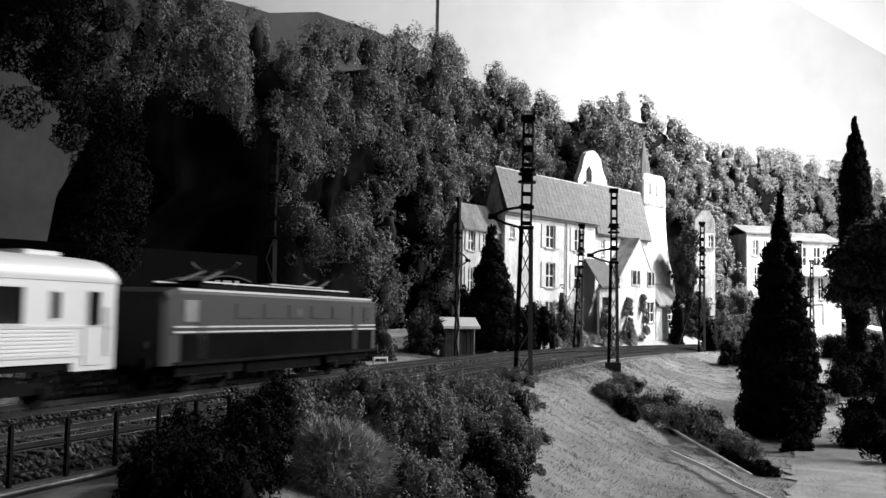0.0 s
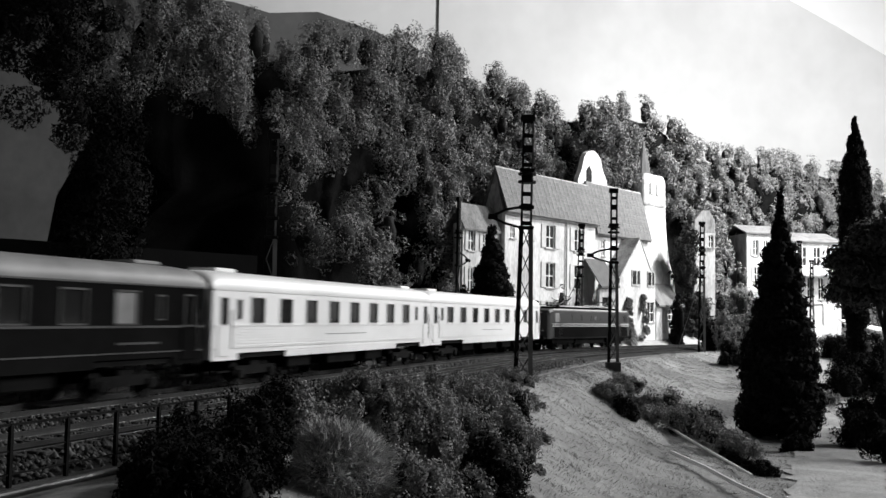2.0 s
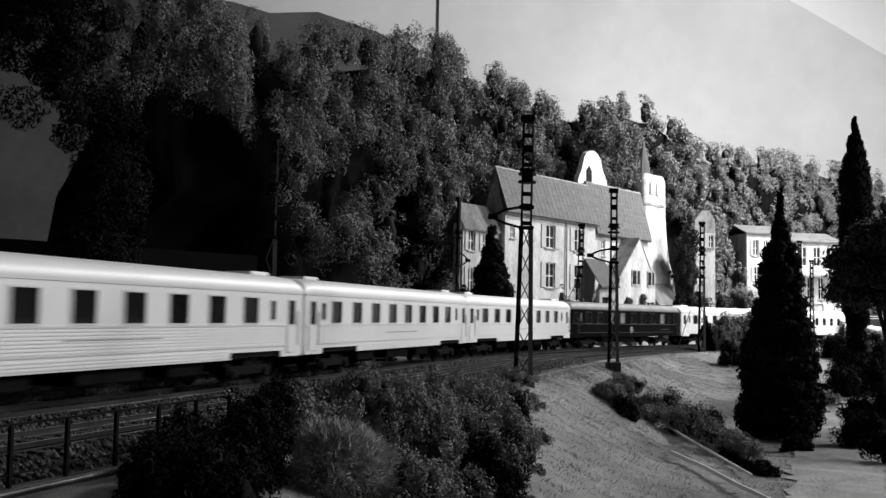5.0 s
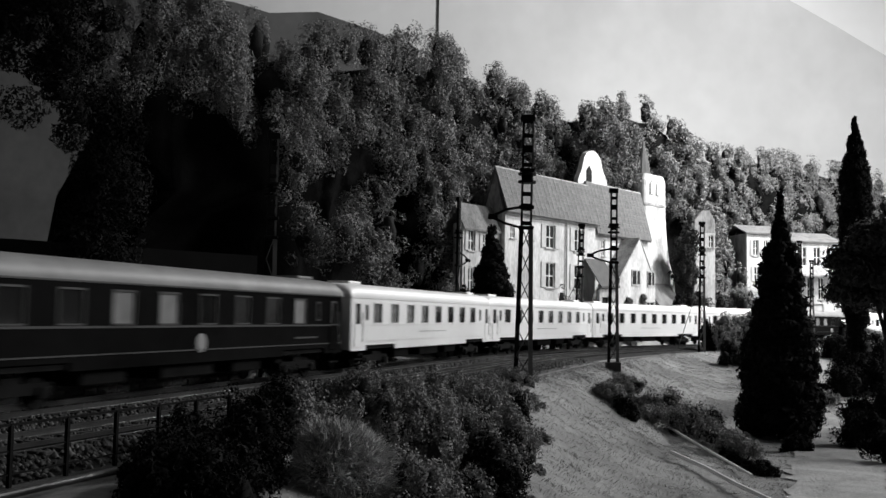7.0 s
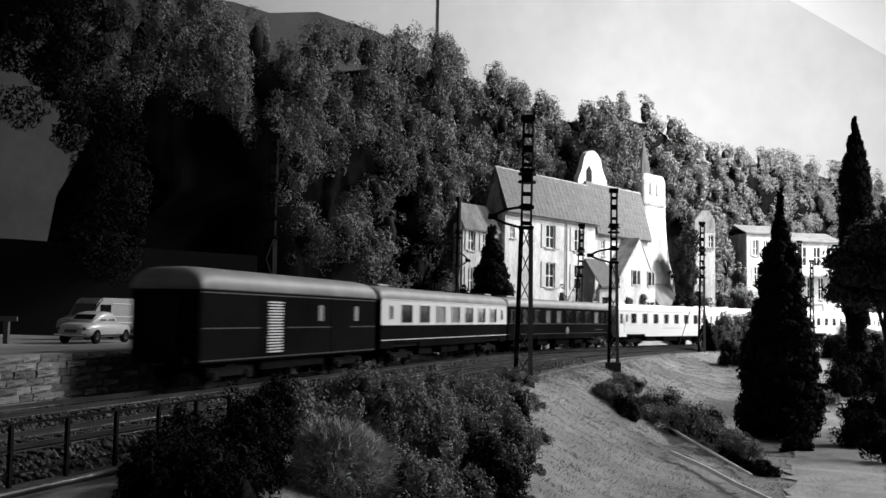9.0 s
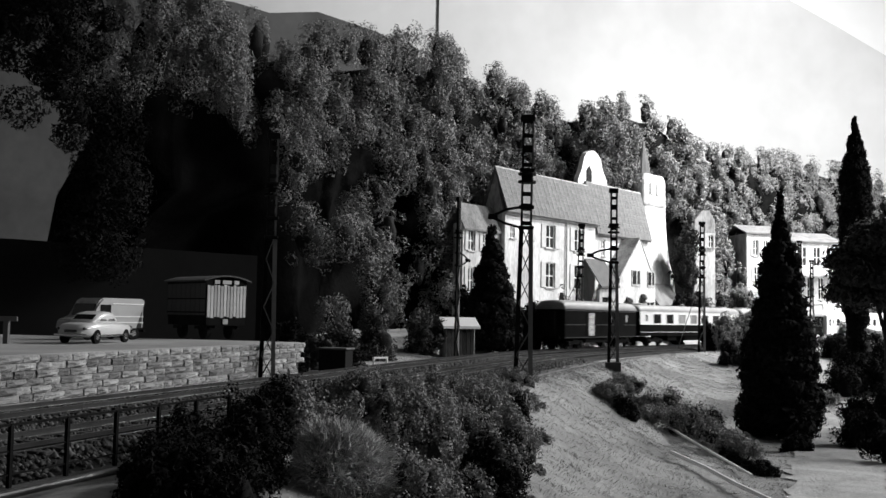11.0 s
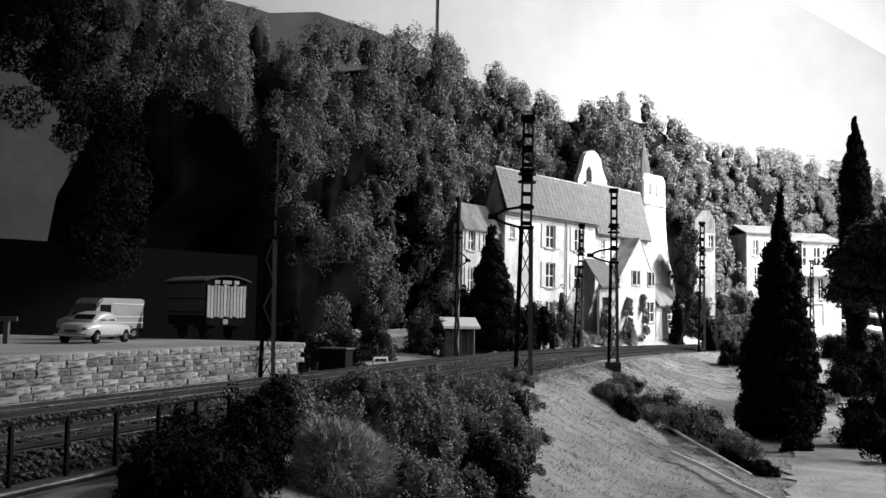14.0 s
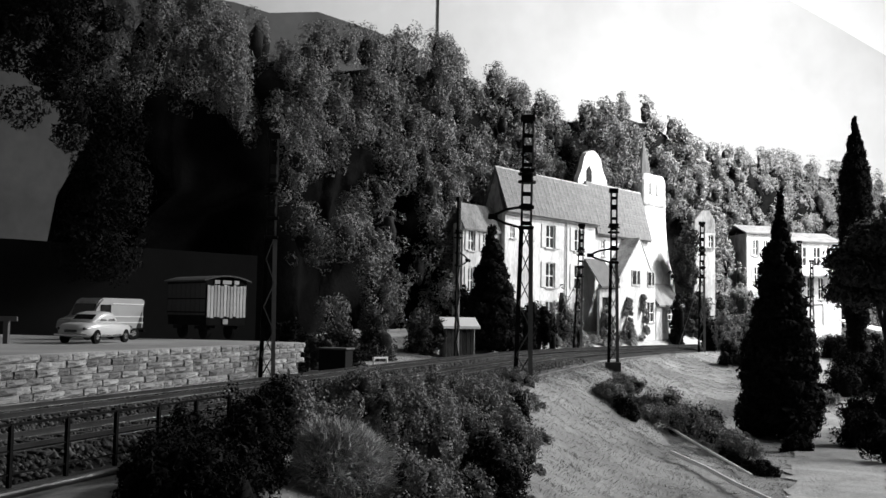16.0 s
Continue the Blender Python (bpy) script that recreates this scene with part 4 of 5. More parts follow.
def houses():
    x, y, z = on_house(0, 0)
    base = P(x, y, 0, TURN)
    # main block; local x along the facade, -y towards the track
    h = thing("town_house", "tall pale plastered town house with shuttered windows", "house", "", base)
    cols, rows = ((7.3, 9.0), (12.9, 14.6)), ((10.2, 12.7), (6.0, 8.7), (2.2, 4.6))
    holes = [(a, b, c, d) for a, b in cols for c, d in rows] + [(0.9, 1.7, 10.8, 12.1), (4.0, 4.9, 10.8, 12.0)]
    part("front_wall", wall_with_openings(B(), 0, 17.3, 0, 13.5, 0, 0.4, holes), "plaster", h)
    bm = B()
    box(bm, 0, 0.4, 0.41, 3, 0, 13.5)
    box(bm, 16.9, 17.3, 0.41, 3, 0, 13.5)
    box(bm, 0.41, 16.89, 2.6, 3, 0, 13.5)
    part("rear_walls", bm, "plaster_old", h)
    for i, (a, b, c, d) in enumerate(holes):
        window(h, a, b, c, d, 0, shutters=i < 6)
    part("cornice", box(B(), -0.15, 17.45, -0.3, -0.004, 13.15, 13.5), "plaster_old", h)
    part("downpipe", tube(B(), (11.2, -0.14, 0.5), (11.2, -0.14, 13.2), 0.09, 0.09, 8), "shutter", h)
    steep_roof(h, -0.2, 17.5, 0, 1.3, 3, 13.5, 17.8)
    part("gable_wall", loft(B(), [[(xx, 0.3, 13.4), (xx, 2.8, 13.4), (xx, 1.3, 17.7)] for xx in (0.05, 0.38)]), "plaster_old", h)
    # bell gable rising over the roof
    g = thing("bell_gable", "bright white arched bell gable above the roofs", "gable", "", base)
    bm = B()
    rings = []
    for yy in (1.9, 2.5):
        ring = [(16.5, yy, 17.4), (23.3, yy, 17.4), (23.0, yy, 19.4), (22.2, yy, 20.2)]
        ring += [(19.8 + 2.1 * math.cos(a), yy, 20.6 + 1.9 * math.sin(a)) for a in np.linspace(0.15, 3.0, 9)]
        ring += [(17.4, yy, 20.0), (16.7, yy, 18.9)]
        rings.append(ring)
    loft(bm, rings)
    part("wall", bm, "white", g)
    # a dark plate on the wall stands for the shaded bell opening
    part("bell_opening", loft(B(), [[(18.4, yy, 18.7), (19.5, yy, 18.7), (19.5, yy, 20.0), (18.95, yy, 20.6), (18.4, yy, 20.0)] for yy in (1.82, 1.9)]), "shade", g, "dark arched plate, painted as the shade of an opening")
    # wing
    w = thing("house_wing", "pale plastered wing with a long grey roof", "house", "", base)
    holes = [(19.2, 20.0, 10.0, 11.9), (24.5, 25.3, 10.0, 11.9), (27.2, 28.1, 9.6, 11.6), (18.4, 19.4, 1.5, 5.6)]
    part("front_wall", wall_with_openings(B(), 17.35, 30.5, 0, 12.7, 0.3, 0.4, holes), "plaster", w)
    part("rear_wall", box(B(), 17.4, 30.5, 8.0, 8.4, 0, 12.7), "plaster_old", w)
    for i, (a, b, c, d) in enumerate(holes):
        window(w, a, b, c, d, 0.3, shutters=False, sill=i < 3)
    part("cornice", box(B(), 17.5, 30.3, 0.05, 0.29, 12.35, 12.68), "plaster_old", w)
    steep_roof(w, 17.6, 30.5, 0.3, 1.6, 8.3, 12.6, 18.3, 5)
    # annex
    x = thing("house_annex", "lower pale annex half hidden by ivy", "house", "", base)
    holes = [(-5.2, -4.2, 9.2, 11.2), (-2.9, -1.9, 9.2, 11.0), (-5.2, -4.2, 5.2, 7.6)]
    part("front_wall", wall_with_openings(B(), -6.0, -0.05, 0, 11.8, 0.6, 0.4, holes), "plaster", x)
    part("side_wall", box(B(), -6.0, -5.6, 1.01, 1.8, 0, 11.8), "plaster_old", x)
    for a, b, c, d in holes:
        window(x, a, b, c, d, 0.6)
    gable_roof(x, -6.2, -0.25, 0.6, 2.6, 11.8, 1.9)
    # tower
    t = thing("church_tower", "white round-cornered tower with a grey spire", "tower", "", base)
    bm = B()
    rings = []

    def outline(hw, deep, zz):
        return [(33.9 + hw * math.copysign(abs(math.cos(a)) ** 0.5, math.cos(a)), 2.0 + deep * math.copysign(abs(math.sin(a)) ** 0.5, math.sin(a)), zz) for a in np.linspace(0, math.tau, 24, endpoint=False)]

    for zz, hw, deep in ((0, 4.7, 2.2), (8.2, 4.4, 1.9), (10.0, 3.7, 1.5), (12.5, 3.35, 1.2), (16, 3.15, 1.0), (20.4, 3.05, 1.0), (21.2, 2.6, 0.9)):
        rings.append(outline(hw, deep, zz))
    part("shaft", loft(bm, rings), "plaster", t, smooth=False)
    part("string_course", loft(B(), [outline(3.2, 1.08, zz) for zz in (17.2, 17.5)]), "plaster_old", t)
    for q in (32.1, 33.7):
        part("belfry_opening", loft(B(), [[(q, yy, 18.6), (q + 0.8, yy, 18.6), (q + 0.8, yy, 19.9), (q + 0.4, yy, 20.4), (q, yy, 19.9)] for yy in (0.9, 1.04)]), "shutter", t, "louvred arched opening")
    part("spire", loft(B(), [[(33.3 + r * math.cos(a), 2.6 + 0.5 * r * math.sin(a), zz) for a in np.linspace(0, math.tau, 10, endpoint=False)] for zz, r in ((20.9, 1.7), (23, 1.0), (25.6, 0.12))]), "slate", t, "grey slate spire")
    # front cottage with a gable towards the track
    c = thing("gabled_cottage", "small pale cottage with a gable and climbing plants", "house", "", base)
    part("front_wall", wall_with_openings(B(), 19.1, 27.9, -0.6, 6.3, -2, 0.35, [(25.9, 27.6, 2.5, 4.9)]), "plaster", c)
    part("gable", loft(B(), [[(19.1, yy, 6.3), (27.9, yy, 6.3), (27.4, yy, 7.7), (24.0, yy, 12.2), (19.6, yy, 7.6)] for yy in (-2.0, -1.65)]), "plaster", c)
    for a, b, cc, d in [(22.3, 23.9, 6.9, 8.4), (26.0, 27.4, 6.9, 8.4)]:
        part("window_surround", box(B(), a - 0.2, b + 0.2, -2.08, -2.004, cc - 0.25, d + 0.15), "plaster_old", c)
        w2 = part("window", box(B(), a, b, -2.12, -2.085, cc, d), "shade", c, "dark panes")
        part("frame", box(B(), (a + b) / 2 - 0.06, (a + b) / 2 + 0.06, -2.16, -2.125, cc, d), "white", w2)
    window(c, 25.9, 27.6, 2.5, 4.9, -2, shutters=False)
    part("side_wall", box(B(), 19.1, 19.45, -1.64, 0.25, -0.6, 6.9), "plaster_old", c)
    part("roof", loft(B(), [[(19.3, yy, 7.3), (24.0, yy, 12.22), (27.7, yy, 7.3), (27.8, yy, 7.5), (24.0, yy, 12.4), (19.2, yy, 7.5)] for yy in (-2.05, 0.2)]), "plaster_old", c)
    # dark side building; a dark sheet stands for the shade in its doorway
    d = thing("lean_to_barn", "dark-roofed lean-to between the houses", "shed", "", base)
    part("roof", loft(B(), [[(14.9, yy, zz), (19.0, yy, zz + 0.1), (19.0, yy, zz + 0.3), (14.9, yy, zz + 0.2)] for yy, zz in ((-2.3, 6.2), (-0.1, 9.3))]), "slate", d, "dark sloping roof")
    part("front_wall", wall_with_openings(B(), 15.0, 19.05, -0.6, 6.1, -2, 0.3, [(15.6, 17.4, -0.6, 5.2)]), "plaster_old", d)
    part("doorway", box(B(), 15.6, 17.4, -1.6, -1.5, -0.6, 5.2), "shade", d, "dark sheet as the shade inside the doorway")
    # low lean-to at the end
    e = thing("low_outbuilding", "low white outbuilding with a grey lean-to roof", "shed", "", base)
    holes = [(29.6, 30.6, 1.2, 4.3), (31.2, 33.2, 2.8, 4.2)]
    part("front_wall", wall_with_openings(B(), 28.15, 34.7, -0.6, 4.5, -2, 0.3, holes), "plaster", e)
    part("side_wall", box(B(), 34.4, 34.7, -1.69, 0, -0.6, 4.5), "plaster_old", e)
    part("door", box(B(), 29.6, 30.6, -1.85, -1.78, 0.6, 4.3), "shutter", e, "grey door")
    window(e, 31.2, 33.2, 2.8, 4.2, -2, shutters=False)
    part("roof", loft(B(), [[(28.15, yy, zz), (34.9, yy, zz), (34.9, yy, zz + 0.2), (28.15, yy, zz + 0.2)] for yy, zz in ((-2.4, 4.4), (-0.2, 7.1))]), "roof", e)


def ivy_cottage():
    """A narrow pale gable among the ivy."""
    h = thing("gable_house", "narrow pale gable house deep in ivy", "house", "", P(34.4, 131, 0, 15))
    part("front_wall", wall_with_openings(B(), -1.5, 1.5, 0, 14.3, 0, 0.4, [(-1.3, -0.5, 12.4, 14.0), (0.5, 1.3, 12.4, 14.0), (-0.9, 0.0, 9.2, 10.8)]), "plaster", h)
    for a, b, c, d in ((-1.3, -0.5, 12.4, 14.0), (0.5, 1.3, 12.4, 14.0), (-0.9, 0.0, 9.2, 10.8)):
        window(h, a, b, c, d, 0, shutters=False)
    part("gable", loft(B(), [[(-1.5, yy, 14.3), (1.5, yy, 14.3), (1.5, yy, 16), (0.6, yy, 17.3), (-0.4, yy, 17.2), (-1.4, yy, 16)] for yy in (0, 0.4)]), "plaster_old", h)
    part("body", box(B(), -1.5, 1.5, 0.41, 1.1, 0, 14.3), "plaster_old", h)


def villa():
    v = thing("far_villa", "large pale villa with a balcony beyond the track", "house", "", P(52.0, 150.5, 0, 14))
    holes = [(1.9, 3.3, 11.3, 14.2), (4.4, 5.7, 11.3, 14.2), (1.5, 2.6, 6.3, 9.6), (3.3, 4.4, 6.3, 9.6), (5.2, 6.2, 6.3, 9.6), (2.9, 6.1, 2.4, 5.6)]
    part("front_wall", wall_with_openings(B(), -0.6, 9.2, 0, 15, 0, 0.4, holes), "plaster", v)
    part("side_wall", box(B(), -0.6, -0.2, 0.41, 8, 0, 15), "plaster_old", v)
    for a, b, c, d in holes[:5]:
        window(v, a, b, c, d, 0, shutters=False)
    w = part("garden_door", box(B(), 2.9, 6.1, 0.16, 0.2, 2.4, 5.6), "shutter", v, "grey double shutters")
    part("frame", box(B(), 4.42, 4.58, 0.1, 0.155, 2.4, 5.6), "white", w)
    part("balcony", box(B(), -0.2, 9.6, -1.5, -0.004, 9.7, 9.95), "plaster_old", v)
    part("parapet", bevelled(box(B(), -0.2, 9.6, -1.5, -1.3, 9.96, 11.2), 0.03), "plaster", v)
    gable_roof(v, -0.9, 9.5, 0, 8, 15, 1.5, material="roof", over=0.3)
    part("chimney", box(B(), 0.2, 1.2, 3, 4, 16, 18.2), "plaster_old", v)
    s = thing("side_villa", "pale side house with a flat grey roof among shrubs", "house", "", P(45.4, 149, 0, 14))
    holes = [(1.0, 1.9, 12.6, 15.0), (2.8, 3.6, 12.6, 15.0), (1.2, 2.2, 8.8, 11.0)]
    part("front_wall", wall_with_openings(B(), 0, 5.6, 0, 16, 0, 0.4, holes), "plaster", s)
    for a, b, c, d in holes:
        window(s, a, b, c, d, 0)
    gable_roof(s, -0.3, 6.1, 0, 7, 16, 1.3, material="roof", over=0.3)
    part("body", box(B(), 0, 5.6, 0.41, 7, 0, 15.9), "plaster_old", s)
    t = thing("white_shed", "low white shed roof behind the pine", "shed", "", P(60.5, 143, 0, -8))
    part("wall", box(B(), -2.6, 3.4, 0, 3, 0, 2.1), "plaster_old", t)
    part("roof", loft(B(), [[(-2.9, -0.3, 2.6), (3.7, -0.3, 1.3), (3.7, -0.3, 1.5), (-2.9, -0.3, 2.9)], [(-2.9, 3.2, 3.2), (3.7, 3.2, 1.9), (3.7, 3.2, 2.1), (-2.9, 3.2, 3.4)]]), "white", t, "bright sheet roof")


# ---- the train ----
def shell(length, half, z0, ze, zr, end=0.35):
    """Roof rings along a vehicle, drawn in at both ends."""
    rings = []
    for x, k in ((-length / 2, 0.55), (-length / 2 + 0.12, 0.8), (-length / 2 + end, 0.95), (-length / 2 + 1.1, 1), (length / 2 - 1.1, 1), (length / 2 - end, 0.95), (length / 2 - 0.12, 0.8), (length / 2, 0.55)):
        arc = []
        for i in range(13):
            a = math.pi * i / 12
            c, s = math.cos(a), math.sin(a)
            arc.append((x, half * math.copysign(abs(c) ** 0.62, c) * (0.97 + 0.03 * k), ze + (zr - ze) * k * abs(s) ** 0.8))
        arc += [(x, -half * 0.97, ze - 0.06), (x, half * 0.97, ze - 0.06)]
        rings.append(arc)
    return rings


def bogie(parent, x):
    b = part("bogie", box(box(B(), x - 1.65, x + 1.65, -1.12, -0.98, 0.45, 0.78), x - 1.65, x + 1.65, 0.98, 1.12, 0.45, 0.78), "black", parent)
    for q in (-1.25, 1.25):
        for sd in (-1, 1):
            part("wheel", tube(B(), (x + q, sd * 0.72, 0.46), (x + q, sd * 0.86, 0.46), 0.46, 0.46, 16), "black", b)
            part("axle_box", bevelled(box(B(), x + q - 0.2, x + q + 0.2, sd * 1.13 - 0.1, sd * 1.13 + 0.1, 0.32, 0.66), 0.03), "iron", b)
    part("bolster", box(B(), x - 0.4, x + 0.4, -1.1, 1.1, 0.5, 0.95), "black", b)


def coach(label, side, upper, roof, trim, panes, ribs=True, length=25.1, group="coaches", wide=False, crest=False):
    c = thing("railway_coach", label, "railway coach", group)
    L2, hw = length / 2, 1.42
    wins = [(k - 0.56, k + 0.56, 2.4, 3.4) for k in (-9.1, -6.65, -4.2, -1.75, 0.7, 3.15, 5.6, 8.05)]
    small = [(-10.75, -10.35, 2.55, 3.3), (9.65, 10.05, 2.55, 3.3)]
    doors = [(-11.95, -11.4, 2.35, 3.35), (11.2, 11.75, 2.35, 3.35)]
    if wide:
        wins = [(k - 0.85, k + 0.85, 2.4, 3.4) for k in (-8.7, -5.8, -2.9, 0.0, 2.9, 5.8, 8.7)]
        small, doors = [(-11.3, -10.8, 2.6, 3.3), (10.8, 11.3, 2.6, 3.3)], []
    allw = wins + small + doors
    for sd in (-1, 1):
        y = -hw if sd < 0 else hw - 0.06
        bm = B()
        wall_with_openings(bm, -L2 + 0.12, L2 - 0.12, 1.5, 2.3, y, 0.06, [])
        # skirt, cut away over the bogies
        for a, b in ((-L2 + 0.12, -10.6), (-6.6, 6.6), (10.6, L2 - 0.12)):
            box(bm, a, b, y, y + 0.06, 1.05, 1.5)
        for a, b in ((-10.6, -6.6), (6.6, 10.6)):
            box(bm, a, b, y, y + 0.06, 1.3, 1.5)
        part("lower_side", bm, side, c)
        part("window_band", wall_with_openings(B(), -L2 + 0.12, L2 - 0.12, 2.3, 3.68, y, 0.06, allw), upper, c)
        yo = sd * (hw + 0.012)
        for z, hgt in ((2.27, 0.07), (1.47, 0.045), (3.61, 0.05)):
            part("trim_strip", box(B(), -L2 + 0.15, L2 - 0.15, yo - 0.02, yo + 0.02, z, z + hgt), trim, c)
        if ribs:
            for i in range(11):
                z = 1.12 + i * 0.105
                if abs(z - 1.47) > 0.06:
                    a = 6.5 if z < 1.5 else 10.6
                    part("fluting", box(B(), -a, a, yo - 0.016, yo + 0.008, z, z + 0.045), side, c)
        for i, (a, b, z0, z1) in enumerate(allw):
            kind = panes[(i * 7 + (3 if sd > 0 else 0)) % len(panes)]
            yp = sd * (hw - 0.045)
            w = part("window", box(B(), a, b, yp - 0.01, yp + 0.01, z0, z1), kind, c)
            fr = B()
            for xa in (a - 0.03, b - 0.02):
                box(fr, xa, xa + 0.05, yo - 0.02, yo + 0.012, z0, z1)
            box(fr, a - 0.03, b + 0.03, yo - 0.02, yo + 0.012, z1 - 0.02, z1 + 0.04)
            box(fr, a - 0.03, b + 0.03, yo - 0.02, yo + 0.012, z0 - 0.04, z0 + 0.01)
            part("frame", fr, trim, w)
        for k in (() if wide else (-11.68, 11.48)):
            part("door", bevelled(box(B(), k - 0.42, k + 0.42, yo - 0.03, yo + 0.004, 1.2, 2.3), 0.01), upper, c)
            part("step_board", box(B(), k - 0.45, k + 0.45, sd * 1.36 - 0.12, sd * 1.36 + 0.06, 0.62, 0.68), "black", c)
            part("handrail", tube(B(), (k + 0.52, yo + sd * 0.03, 1.5), (k + 0.52, yo + sd * 0.03, 2.9), 0.025, 0.025, 6), "chrome", c)
        if crest:
            part("crest", tube(B(), (0.3, yo, 1.72), (0.3, yo + sd * 0.02, 1.72), 0.34, 0.3, 16), "grey_roof", c, "plain pale crest")
        if not wide:
            part("name_board", box(B(), -2.6, 2.2, yo - 0.005, yo + 0.012, 1.86, 1.93) if ribs else box(B(), 7.6, 9.8, yo - 0.005, yo + 0.012, 1.75, 1.82), "grey_roof" if ribs else "loco", c, "thin board with unreadable lettering")
    part("roof", loft(B(), shell(length, hw + 0.03, 1, 3.64, 4.36)), roof, c, smooth=True)
    for k in (-10.2, 10.2):
        part("roof_vent", bevelled(box(B(), k - 0.75, k + 0.75, -0.62, 0.62, 4.32, 4.48), 0.06), roof, c)
    part("floor", box(B(), -L2 + 0.2, L2 - 0.2, -1.3, 1.3, 1.1, 1.25), "black", c)
    part("partition", box(B(), -L2 + 0.6, L2 - 0.6, -0.05, 0.05, 1.26, 3.5), "black", c, "dark inner partition")
    for sd in (-1, 1):
        part("end_wall", bevelled(box(B(), sd * (L2 - 0.1) - 0.06, sd * (L2 - 0.1) + 0.06, -1.4, 1.4, 1.1, 3.6), 0.02), upper if ribs else side, c)
        part("gangway", bevelled(box(B(), sd * (L2 + 0.13) - 0.2, sd * (L2 + 0.13) + 0.2, -0.62, 0.62, 1.15, 3.4), 0.05), "rubber", c, "dark folding gangway")
        for q in (-0.9, 0.9):
            part("buffer", tube(B(), (sd * (L2 - 0.1), q, 1.06), (sd * (L2 + 0.16), q, 1.06), 0.1, 0.2, 10), "black", c)
        bogie(c, sd * 8.6)
    for a, b in ((-5.6, -3.4), (-1.5, 1.8), (3.2, 5.4)):
        part("underfloor_box", bevelled(box(B(), a, b, -1.05, 1.05, 0.55, 1.08), 0.05), "black", c)
    return c


def baggage_van():
    c = thing("baggage_van", "dark green baggage van with a slatted door", "railway van", "coaches")
    L2, hw = 8.4, 1.42
    for sd in (-1, 1):
        y = -hw if sd < 0 else hw - 0.06
        part("side_wall", wall_with_openings(B(), -L2 + 0.1, L2 - 0.1, 1.0, 3.7, y, 0.06, [(1.5, 2.1, 2.5, 3.2), (5.6, 6.2, 2.5, 3.2)]), "dark_coach", c)
        yo = sd * (hw + 0.01)
        for a in (1.5, 5.6):
            part("window", box(B(), a, a + 0.6, sd * 1.37 - 0.01, sd * 1.37 + 0.01, 2.5, 3.2), "pale_pane", c)
        for k in (-2.8, 3.9):
            d = part("sliding_door", bevelled(box(B(), k - 1.1, k + 1.1, yo - 0.02, yo + 0.05, 1.1, 3.45), 0.015), "dark_coach", c)
            if k < 0:
                for i in range(18):
                    part("slat", box(B(), k - 0.62, k + 0.62, sd * 1.47, sd * 1.51, 1.25 + i * 0.115, 1.31 + i * 0.115), "cream", d, "pale louvre slat")
        for z in (1.05, 2.2, 3.48):
            part("moulding", box(B(), -L2 + 0.12, L2 - 0.12, yo - 0.01, yo + 0.02, z, z + 0.05), "loco", c)
    part("roof", loft(B(), shell(2 * L2, hw + 0.05, 1, 3.66, 4.45)), "grey_roof", c, smooth=True)
    part("floor", box(B(), -L2 + 0.1, L2 - 0.1, -1.3, 1.3, 0.95, 1.15), "black", c)
    for sd in (-1, 1):
        part("end_wall", bevelled(box(B(), sd * (L2 - 0.08) - 0.06, sd * (L2 - 0.08) + 0.06, -1.4, 1.4, 1.0, 3.6), 0.02), "dark_coach", c)
        part("gangway", bevelled(box(B(), sd * (L2 + 0.15) - 0.2, sd * (L2 + 0.15) + 0.2, -0.6, 0.6, 1.15, 3.4), 0.05), "rubber", c)
        bogie(c, sd * 5.6)
        for q in (-0.9, 0.9):
            part("buffer", tube(B(), (sd * (L2 - 0.1), q, 1.06), (sd * (L2 + 0.3), q, 1.06), 0.1, 0.2, 10), "black", c)
    part("underfloor_box", box(B(), -3, 3, -1.0, 1.0, 0.55, 0.95), "black", c)
    return c


